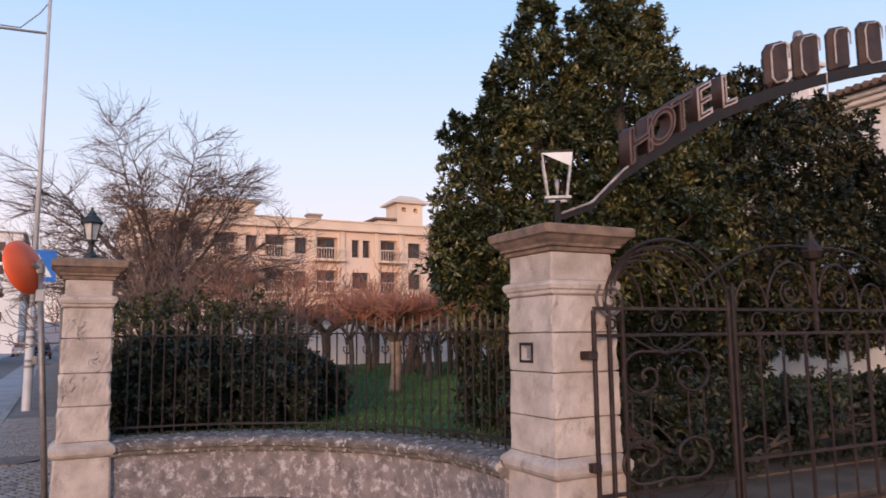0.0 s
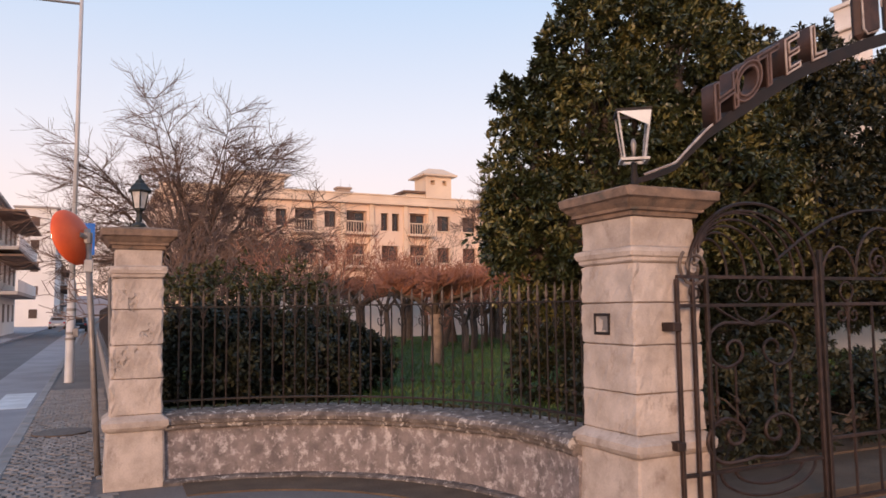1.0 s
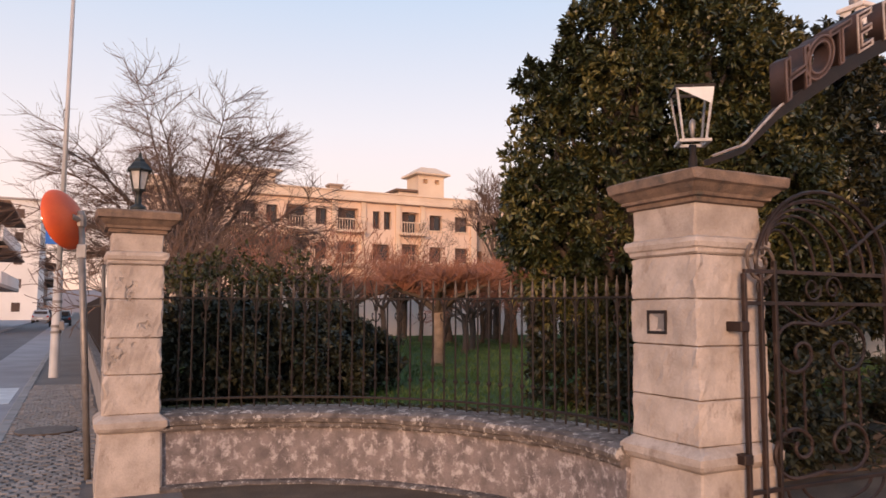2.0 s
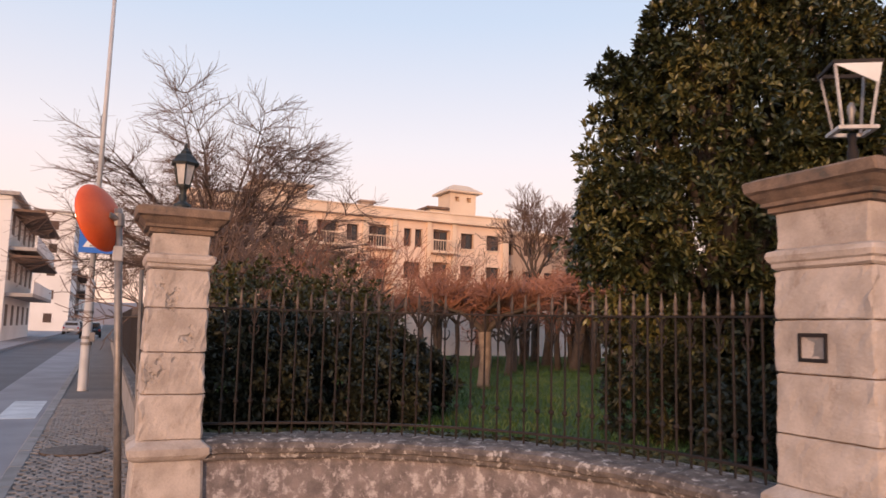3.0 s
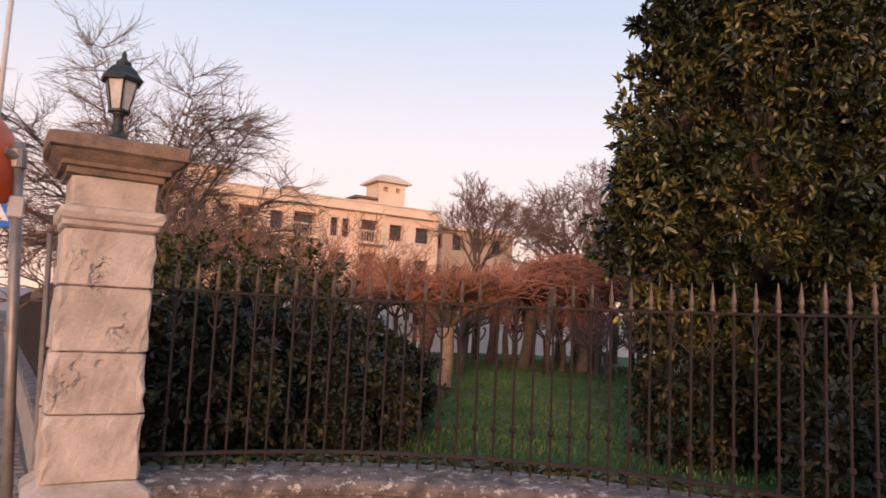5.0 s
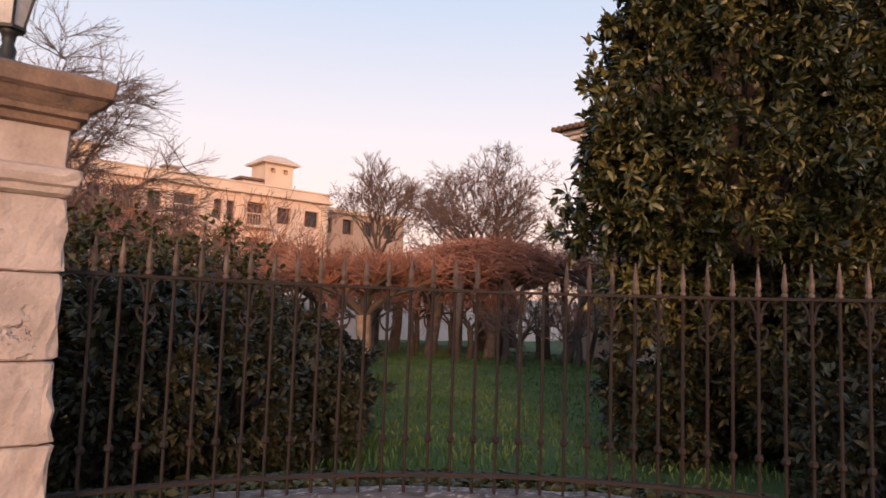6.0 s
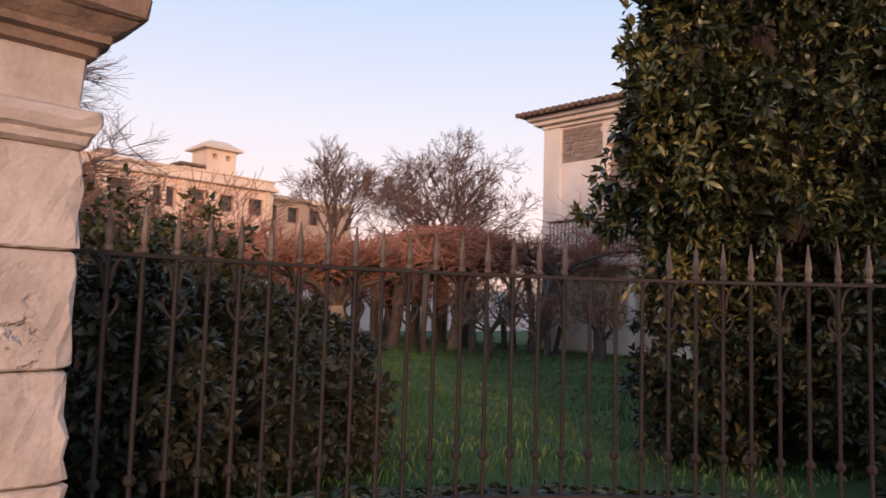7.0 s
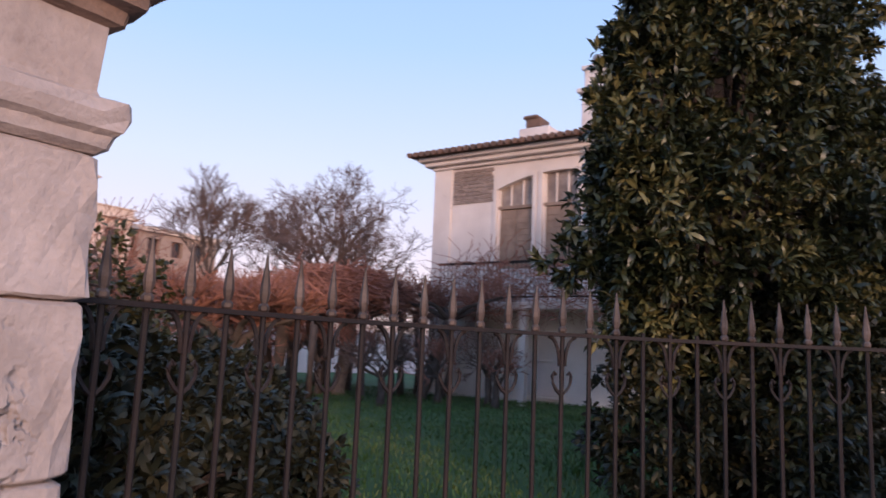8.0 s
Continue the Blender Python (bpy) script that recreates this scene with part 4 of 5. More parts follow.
def tower(parent, x0, x1, y0, z0, z1, rise, grey=False):
    y1 = y0 + (x1 - x0)
    mid = (x0 + x1) / 2
    t = part("roof_tower", holed_wall(x0, x1, z0, z1, [(mid - 0.75, mid - 0.35, z1 - 0.75, z1 - 0.35), (mid + 0.35, mid + 0.75, z1 - 0.75, z1 - 0.35), (mid - 0.1, mid + 1.1, z0 + 0.7, z0 + 0.95)], y0, 0.5), HOTEL_TRIM, parent)
    part("tower_body", boxes(((x0, y0 + 0.52, z0), (x1, y1, z1 - 0.02)), ((x0, y0 + 0.01, z0), (x0 + 0.02, y0 + 0.52, z1 - 0.02)), ((x1 - 0.02, y0 + 0.01, z0), (x1, y0 + 0.52, z1 - 0.02))), HOTEL_TRIM, t)
    roof = square_turn([((x1 - x0) / 2 + 0.42, z1), ((x1 - x0) / 2 + 0.44, z1 + 0.12), (0.7, z1 + rise), (0.5, z1 + rise + 0.02)], 3, 0.0, 0.02, 0, (mid, (y0 + y1) / 2))
    part("tower_roof", roof, TILE if not grey else HOTEL_TRIM, t)
    return t


tower(hotel, 25.1, 27.5, 56.4, 10.0, 12.95, 0.75, True)
part("tower_annex", boxes(((23.4, 56.6, 10.0), (25.1, 59.0, 11.4)), bevel=0.02), HOTEL_TRIM, hotel)
part("annex_roof", boxes(((23.0, 56.2, 11.4), (25.0, 59.3, 11.58)), bevel=0.03), TILE, hotel)
tower(hotel, 8.9, 12.6, 54.6, 10.0, 11.7, 0.6, True)
part("chimney", boxes(((16.6, 54.0, 10.2), (17.6, 54.8, 10.95)), ((16.5, 53.9, 10.95), (17.7, 54.9, 11.1)), bevel=0.02), HOTEL_SHADE, hotel)

# ---- old house in the garden ----
house = tagged(base("old_house", (16.1, 17.95, 0)), "neglected white limewashed house with arched windows and tiled eaves", "house")
house.rotation_euler = (0, 0, radians(-90))
h_holes = [(1.98, 3.04, 3.75, 6.26), (3.32, 4.30, 3.75, 6.26), (4.58, 5.64, 3.75, 6.26)]
part("wall", holed_wall(0, 12.4, 0.2, 6.62, h_holes, 0, 0.22), HOUSE_WALL, house)
part("side_wall", boxes(((0.0, 0.01, 0.2), (0.25, 8.0, 6.6)), ((12.15, 0.01, 0.2), (12.4, 8.0, 6.6)), ((0.25, 7.75, 0.2), (12.15, 8.0, 6.6))), HOUSE_WALL, house)
part("corner_pilaster", boxes(((-0.05, -0.06, 0.2), (0.52, 0.0, 6.60)), bevel=0.01), HOUSE_WALL, house)
part("cornice", boxes(((-0.10, -0.12, 6.58), (12.5, 0.05, 6.68)), ((-0.28, -0.28, 6.68), (12.6, 0.05, 6.80)), ((-0.42, -0.42, 6.80), (12.7, 0.05, 6.92)), bevel=0.02), HOUSE_WALL, house, "moulded white eaves cornice")
roof_bm = bmesh.new()
rv = [roof_bm.verts.new(p) for p in ((-0.62, -0.60, 6.93), (13.0, -0.60, 6.93), (13.0, 8.5, 6.93), (-0.62, 8.5, 6.93), (3.6, 4.0, 8.3), (9.0, 4.0, 8.3))]
for q in ((0, 1, 5, 4), (1, 2, 5), (2, 3, 4, 5), (3, 0, 4), (3, 2, 1, 0)):
    roof_bm.faces.new([rv[i] for i in q])
part("roof", roof_bm, TILE, house, "old clay tile roof")
tile_v, tile_f = join(*[tube_data([(-0.55 + i * 0.21, -0.68, 6.955), (-0.55 + i * 0.21, 0.9, 7.24)], 0.075, 7) for i in range(64)])
tagged(raw("eave_tiles", tile_v, tile_f, TILE, house), kind="stuff")
rub = base("rubble_panel")
rub.parent = house
random.seed(5)
for j in range(9):
    x = 0.58
    while x < 1.80:
        w = random.uniform(0.10, 0.24)
        z = 5.58 + j * 0.105
        part("brick", boxes(((x, -0.02 - random.random() * 0.012, z), (min(x + w, 1.85) - 0.012, 0.01, z + 0.093)), bevel=0.006), HOUSE_BRICK, rub)
        x += w
for a, b, z0, z1 in h_holes:
    fr = part("window_surround", boxes(((a - 0.10, -0.045, z0 - 0.05), (a, 0.0, z1)), ((b, -0.045, z0 - 0.05), (b + 0.10, 0.0, z1))), HOUSE_WALL, house)
    head_bm = bmesh.new()
    steps = 10
    prev = None
    for k in range(steps + 1):
        u = k / steps
        x = a + (b - a) * u
        zb = 5.88 + 0.36 * (1 - ((x - 3.81) / 1.83) ** 2)
        zt = max(zb, 6.20) + 0.10
        ring = [head_bm.verts.new(p) for p in ((x, -0.045, zb), (x, -0.045, zt), (x, 0.15, zt), (x, 0.15, zb))]
        if prev:
            for i in range(4):
                head_bm.faces.new((prev[i], prev[(i + 1) % 4], ring[(i + 1) % 4], ring[i]))
        else:
            head_bm.faces.new(ring[::-1])
        prev = ring
    head_bm.faces.new(prev)
    part("arched_head", head_bm, HOUSE_WALL, fr)
    side_z = [5.86 + 0.36 * (1 - ((x - 3.81) / 1.83) ** 2) for x in (a, b)]
    part("sash_frame", boxes(((a + 0.004, 0.06, z0), (a + 0.055, 0.14, side_z[0])), ((b - 0.055, 0.06, z0), (b - 0.004, 0.14, side_z[1]))), HOUSE_WALL, fr)
    part("transom", boxes(((a, 0.05, z0 + 1.60), (b, 0.17, z0 + 1.68))), SHUT_WOOD, fr)
    part("glazing", boxes(((a, 0.15, z0 + 1.68), (b, 0.18, z1 + 0.0))), BLIND, fr)
    for k in range(4):
        x = a + (b - a) * k / 3
        part("glazing_bar", boxes(((x - 0.02, 0.11, z0 + 1.68), (x + 0.02, 0.15, z1))), HOUSE_WALL, fr)
    for k in range(2):
        c, d = a + 0.03 + (b - a - 0.06) * k / 2, a + 0.03 + (b - a - 0.06) * (k + 1) / 2
        leaf = part("shutter_leaf", boxes(((c + 0.006, 0.10, z0 + 0.02), (d - 0.006, 0.15, z0 + 1.58)), bevel=0.005), SHUT_WOOD, fr)
        for q in range(9):
            z = z0 + 0.12 + q * 0.155
            part("slat", boxes(((c + 0.06, 0.085, z), (d - 0.06, 0.10, z + 0.09))), SHUT_WOOD, leaf)
part("balcony_floor", boxes(((0.95, -1.1, 2.62), (8.5, 0.0, 2.80)), bevel=0.02), HOUSE_WALL, house)
part("balcony_rail", boxes(((0.95, -1.1, 3.74), (8.5, -1.04, 3.80)), ((0.95, -1.1, 2.90), (8.5, -1.04, 2.94))), IRON, house)
for i in range(64):
    x = 0.98 + i * 0.118
    raw("baluster", *tube_data([(x, -1.07, 2.80), (x, -1.07, 3.76)], 0.012, 4), IRON, house)
for x in (1.1, 3.4, 5.7, 8.2):
    part("balcony_post", boxes(((x - 0.09, -1.08, 0.2), (x + 0.09, -0.90, 2.62)), bevel=0.012), HOUSE_WALL, house)
part("wall_panel", boxes(((2.82, -0.035, 0.58), (4.0, 0.0, 1.40)), bevel=0.01), BACK_WALL, house)
part("panel_ledge", boxes(((2.75, -0.08, 1.40), (4.07, 0.0, 1.46)), bevel=0.01), HOUSE_WALL, house)
part("panel_sill", boxes(((2.75, -0.06, 0.50), (4.07, 0.0, 0.56)), bevel=0.01), HOUSE_WALL, house)
c1 = part("chimney", boxes(((2.45, 0.2, 7.0), (3.35, 0.8, 7.55)), bevel=0.03), HOUSE_WALL, house)
part("chimney_hood", boxes(((2.62, 0.25, 7.55), (3.1, 0.75, 7.82)), ((2.55, 0.2, 7.80), (3.0, 0.8, 7.90)), bevel=0.04), TILE, c1)
c2 = part("chimney", boxes(((1.85, 5.6, 7.4), (2.78, 6.3, 10.43)), ((1.71, 5.46, 10.43), (2.92, 6.44, 10.58)), ((1.91, 5.66, 10.58), (2.72, 6.24, 11.25)), ((1.83, 5.58, 11.25), (2.80, 6.32, 11.40)), bevel=0.025), HOUSE_WALL, house)
part("chimney_pot", lathe([(0.12, 11.40), (0.16, 11.48), (0.19, 11.65), (0.14, 11.82), (0.035, 11.87)], 10, (2.26, 5.95)), STEEL, c2, smooth=True)

# ---- white garden wall behind the lawn ----
garden_wall = tagged(part("wall_garden", boxes(((5.0, 30.0, 0.1), (42.0, 30.3, 2.35)), ((5.0, 29.95, 2.35), (42.0, 30.35, 2.45)), bevel=0.015), BACK_WALL), "whitewashed garden wall behind the pruned trees", "wall", kind="structure")


# ---- plants ----
def leaf_mesh(name, centre, heading, length, width, material, parent=None, fold=0.25):
    """Many leaves in one mesh, each a folded pointed blade of four faces. centre, heading: arrays; length, width: arrays or numbers."""
    n = len(centre)
    heading = heading / np.maximum(np.linalg.norm(heading, axis=1, keepdims=True), 1e-6)
    side = np.cross(heading, np.random.normal(size=(n, 3)) * 0.6 + np.array([0, 0, 1.0]))
    side /= np.maximum(np.linalg.norm(side, axis=1, keepdims=True), 1e-6)
    up = np.cross(side, heading)
    length = np.broadcast_to(np.asarray(length, float), (n,))[:, None]
    width = np.broadcast_to(np.asarray(width, float), (n,))[:, None]
    a = centre - heading * length * 0.5
    tip = centre + heading * length * 0.5 - up * length * 0.14
    lift = up * width * fold
    l1 = centre - heading * length * 0.18 + side * width * 0.46 + lift
    l2 = centre + heading * length * 0.20 + side * width * 0.42 + lift - up * length * 0.03
    r1 = centre - heading * length * 0.18 - side * width * 0.46 + lift
    r2 = centre + heading * length * 0.20 - side * width * 0.42 + lift - up * length * 0.03
    verts = np.stack([a, l1, l2, tip, r2, r1], axis=1).reshape(-1, 3)
    i = np.arange(n)[:, None] * 6
    faces = np.concatenate([i + np.array([q]) for q in ((0, 1, 5), (1, 2, 5), (2, 4, 5), (2, 3, 4))], axis=1).reshape(-1, 3)
    me = bpy.data.meshes.new(name)
    me.vertices.add(len(verts))
    me.vertices.foreach_set("co", verts.astype(np.float32).ravel())
    me.loops.add(faces.size)
    me.loops.foreach_set("vertex_index", faces.astype(np.int32).ravel())
    me.polygons.add(len(faces))
    me.polygons.foreach_set("loop_start", np.arange(len(faces), dtype=np.int32) * 3)
    me.update(calc_edges=True)
    return finish(name, me, material, parent)


def lumpy(points, amount, size):
    """How far a lumpy crown swells at each point."""
    return np.array([noise.noise(Vector(p) / size) for p in points]) * amount


def unit(v):
    return v / np.maximum(np.linalg.norm(v, axis=1, keepdims=True), 1e-6)


def crown_points(blobs, density, per, whorl, reach, shell=(0.80, 1.0), lump=0.16):
    """Leafy sprays standing out from overlapping rounded forms (x, y, z, rx, ry, rz): each a shoot with whorls of leaves along it. density: sprays for a square metre."""
    blobs = np.array(blobs)
    area = 4.2 * (blobs[:, 3] * blobs[:, 4] + blobs[:, 4] * blobs[:, 5] + blobs[:, 3] * blobs[:, 5])
    pick = np.repeat(np.arange(len(blobs)), np.maximum(6, (area * density).astype(int)))
    b = blobs[pick]
    d = unit(np.random.normal(size=(len(b), 3)))
    surf = b[:, :3] + d * b[:, 3:]
    k = np.random.uniform(*shell, len(b)) + lumpy(surf, lump, 0.35) + lumpy(surf, lump, 0.9)
    c = b[:, :3] + d * b[:, 3:] * k[:, None]
    keep = np.ones(len(b), bool)
    for q in blobs:
        keep &= (((c - q[:3]) / q[3:]) ** 2).sum(axis=1) > 0.55
    c, d, b = c[keep], d[keep], b[keep]
    axis = unit(d + np.random.normal(size=d.shape) * 0.45 + np.array([0, 0, 0.45]))
    long = np.random.uniform(0.5, 1.35, (len(c), 1)) * reach * np.clip(b[:, 3:4] * 1.9, 0.42, 1.0)
    # whorls along and round each shoot
    n = len(c) * per
    ca, aa, la = np.repeat(c, per, axis=0), np.repeat(axis, per, axis=0), np.repeat(long, per, axis=0)
    u = np.random.uniform(-0.3, 1.0, (n, 1))
    wide = unit(np.random.normal(size=(n, 3)))
    heart = ca + aa * la * u + wide * la * 0.42 * (1.05 - 0.6 * np.clip(u, 0, 1))
    lead = unit(aa + wide * 0.8 + np.array([0, 0, 0.25]))
    ha, la2 = np.repeat(heart, whorl, axis=0), np.repeat(lead, whorl, axis=0)
    spread = unit(np.random.normal(size=ha.shape))
    out = unit(la2 * 0.75 + spread)
    return ha, out


def stem_tubes(lines, sides=6):
    return join(*[tube_data(p, r, sides) for p, r in lines])


def evergreen(name, label, at, blobs, density, per, whorl, reach, length, width, material, seed, trunk=0.14, lump=0.16, group=""):
    """A broad-leaved evergreen: trunk and limbs inside a crown of leafy sprays."""
    np.random.seed(seed), random.seed(seed)
    ob = tagged(base(name, at), label, "tree" if "tree" in name else "shrub", group=group)
    rel = [(b[0] - at[0], b[1] - at[1], b[2] - at[2], *b[3:]) for b in blobs]
    lines = []
    for b in rel:
        if b[3] < 0.4:
            continue
        mid = Vector((b[0] * 0.4, b[1] * 0.4, b[2] * 0.5))
        top = Vector((b[0], b[1], b[2] + b[5] * 0.5))
        lines.append(([Vector((0, 0, -0.05)), mid, Vector(b[:3]), top], [trunk, trunk * 0.7, trunk * 0.45, trunk * 0.15]))
        for k in range(7):
            u = Vector((random.gauss(0, 1), random.gauss(0, 1), random.gauss(0.2, 0.6))).normalized()
            end = Vector((b[0] + u.x * b[3] * 0.8, b[1] + u.y * b[4] * 0.8, b[2] + u.z * b[5] * 0.8))
            lines.append(([mid, mid.lerp(end, 0.5) + Vector((0, 0, 0.1)), end], [trunk * 0.4, trunk * 0.25, trunk * 0.08]))
    v, f = stem_tubes(lines)
    raw("trunk", v, f, BARK, ob)
    heart, out = crown_points(rel, density, per, whorl, reach, lump=lump)
    inner, iout = crown_points(rel, density * 0.55, per, whorl, reach * 1.3, shell=(0.62, 0.80), lump=0.05)
    heart, out = np.concatenate([heart, inner]), np.concatenate([out, iout])
    low = heart[:, 2] > 0.04
    heart, out = heart[low], out[low]
    n = len(heart)
    size = np.random.uniform(0.65, 1.25, n)
    leaf_mesh("crown", heart + out * (size * length * 0.55)[:, None], out, size * length, size * np.random.uniform(0.8, 1.2, n) * width, material, ob)
    return ob


G = GARDEN_Z
evergreen("magnolia_tree", "tall dark evergreen magnolia tree with glossy leaves behind the fence", (5.7, 7.8, G - 0.02),
          [(4.82, 7.92, 2.35, 0.76, 0.42, 0.95), (4.66, 7.92, 3.20, 0.55, 0.34, 0.75), (4.27, 7.9, 3.85, 0.15, 0.13, 0.55), (4.80, 7.92, 4.05, 0.24, 0.20, 0.65),
           (5.6, 7.7, 2.4, 1.15, 0.95, 1.35), (5.6, 7.75, 3.5, 1.02, 0.9, 1.15), (5.36, 7.75, 4.50, 0.60, 0.42, 0.95), (5.48, 7.8, 5.40, 0.26, 0.24, 0.70),
           (6.85, 7.75, 4.45, 1.0, 0.95, 1.35), (6.48, 7.8, 5.75, 0.32, 0.34, 0.62), (7.12, 7.8, 5.75, 0.44, 0.40, 0.68), (6.9, 7.4, 2.9, 1.25, 1.05, 1.35), (4.40, 8.5, 2.2, 0.16, 0.16, 0.18), (8.1, 8.0, 4.1, 0.80, 0.70, 0.95)],
          32, 9, 8, 0.21, 0.095, 0.029, LEAF_MAG, 11, 0.16, 0.22)
# lower part of the magnolia's crown; its shade is painted by darker leaves
evergreen("magnolia_underside", "low magnolia foliage, the shade under its crown put into the leaf colour", (5.6, 7.6, G - 0.02),
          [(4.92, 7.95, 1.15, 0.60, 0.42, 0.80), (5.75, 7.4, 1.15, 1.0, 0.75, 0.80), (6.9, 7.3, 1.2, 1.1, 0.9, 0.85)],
          30, 8, 7, 0.18, 0.085, 0.030, LEAF_SHADE, 16, 0.06, 0.2)
# leaves darkened here so that their colour carries the shade behind the gate
evergreen("magnolia_tree", "dense evergreen tree with glossy leaves behind the gate, shade put into their colour", (9.6, 8.6, G - 0.02),
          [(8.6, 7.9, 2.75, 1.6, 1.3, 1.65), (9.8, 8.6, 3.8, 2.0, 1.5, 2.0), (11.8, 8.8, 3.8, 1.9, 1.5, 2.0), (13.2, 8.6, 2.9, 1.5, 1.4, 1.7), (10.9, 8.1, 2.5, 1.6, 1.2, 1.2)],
          14, 9, 7, 0.27, 0.12, 0.040, LEAF_SHADE, 12, 0.16, 0.2)
evergreen("garden_shrub", "dense dark green shrub pressed against the iron fence", (2.0, 10.0, G - 0.02),
          [(1.4, 9.8, 0.95, 0.95, 0.80, 0.58), (2.4, 10.3, 0.92, 0.95, 0.75, 0.52), (3.1, 10.6, 0.80, 0.62, 0.65, 0.42), (0.95, 9.2, 0.98, 0.55, 0.8, 0.55), (2.0, 9.5, 0.75, 1.05, 0.6, 0.45)],
          46, 8, 8, 0.15, 0.075, 0.028, LEAF_BUSH, 13, 0.05, 0.12)
evergreen("ivy_bush", "brownish green creeper-covered bush rising behind the shrub", (1.4, 11.0, G - 0.02),
          [(1.3, 10.9, 1.52, 0.85, 0.5, 0.62), (2.3, 11.3, 1.42, 0.85, 0.5, 0.58), (0.8, 10.3, 1.35, 0.4, 0.5, 0.58), (3.0, 11.5, 1.1, 0.5, 0.45, 0.5)],
          30, 5, 5, 0.24, 0.07, 0.032, LEAF_IVY, 15, 0.05, 0.30)
evergreen("garden_shrub", "low dark undergrowth behind the carriage gate", (6.2, 5.8, 0.1),
          [(5.2, 5.75, 0.45, 0.9, 0.55, 0.45), (6.6, 5.7, 0.55, 1.0, 0.6, 0.5), (8.2, 5.6, 0.5, 1.0, 0.6, 0.5), (4.5, 6.2, 0.6, 0.5, 0.5, 0.5), (9.8, 5.7, 0.5, 0.9, 0.6, 0.5)],
          26, 6, 6, 0.16, 0.085, 0.030, LEAF_BUSH, 14, 0.04)


def bare_branches(start, heading, length, radius, depth, bend, ratio, kids, lines, droop=0.0, wide=0.6):
    """Limbs that fork into thinner ones."""
    pts, rad = [start.copy()], [radius]
    p, d = start.copy(), heading.normalized()
    steps = 4 if depth > 1 else 3
    for k in range(steps):
        d = (d + Vector((random.gauss(0, bend), random.gauss(0, bend), random.gauss(0.04, bend) - droop))).normalized()
        p = p + d * length / steps
        pts.append(p.copy())
        rad.append(radius * (1 - 0.45 * (k + 1) / steps))
        if depth > 0 and k >= 1:
            for _ in range(kids if k == steps - 1 else random.choice((1, 1, 2))):
                side = Vector((random.gauss(0, 1), random.gauss(0, 1), random.gauss(0.1, 0.7))).normalized()
                bare_branches(p, d + side * wide, length * ratio * random.uniform(0.75, 1.1), rad[-1] * 0.62, depth - 1, bend, ratio, kids, lines, droop, wide)
    lines.append((pts, rad))


def bare_tree(name, label, at, trunk_h, trunk_r, limbs, length, depth, seed, bark, twig, spread=0.9, ratio=0.66, kids=2, bend=0.14, wide=0.6, thin=0.0, group="", lean=(0, 0)):
    random.seed(seed)
    ob = tagged(base(name, at), label, "tree", group=group)
    top = Vector((lean[0], lean[1], trunk_h))
    raw("trunk", *tube_data([(0, 0, -0.05), (0.02, 0.01, 0.15), top * 0.5 + Vector((0.05, 0.02, 0)), top, top + Vector((0, 0, 0.15))], [trunk_r * 1.35, trunk_r * 1.05, trunk_r * 0.95, trunk_r, trunk_r * 0.5], 10), bark, ob, smooth=True)
    lines = []
    for k in range(limbs):
        a = 2 * math.pi * (k + random.uniform(-0.25, 0.25)) / limbs
        wide_by = spread * random.uniform(0.3, 1.1)
        bare_branches(top, Vector((math.cos(a) * wide_by, math.sin(a) * wide_by, random.uniform(0.55, 1.2))), length * random.uniform(0.85, 1.1), trunk_r * 0.45, depth, bend, ratio, kids, lines, wide=wide)
    thick = [(p, [max(r, thin) for r in q]) for p, q in lines if q[0] > trunk_r * 0.16]
    fine = [(p, [max(r, thin) for r in q]) for p, q in lines if q[0] <= trunk_r * 0.16]
    tagged(raw("limb_work", *stem_tubes(thick, 6), bark, ob), kind="stuff")
    tagged(raw("twig_work", *stem_tubes(fine, 3), twig, ob), kind="stuff")
    return ob


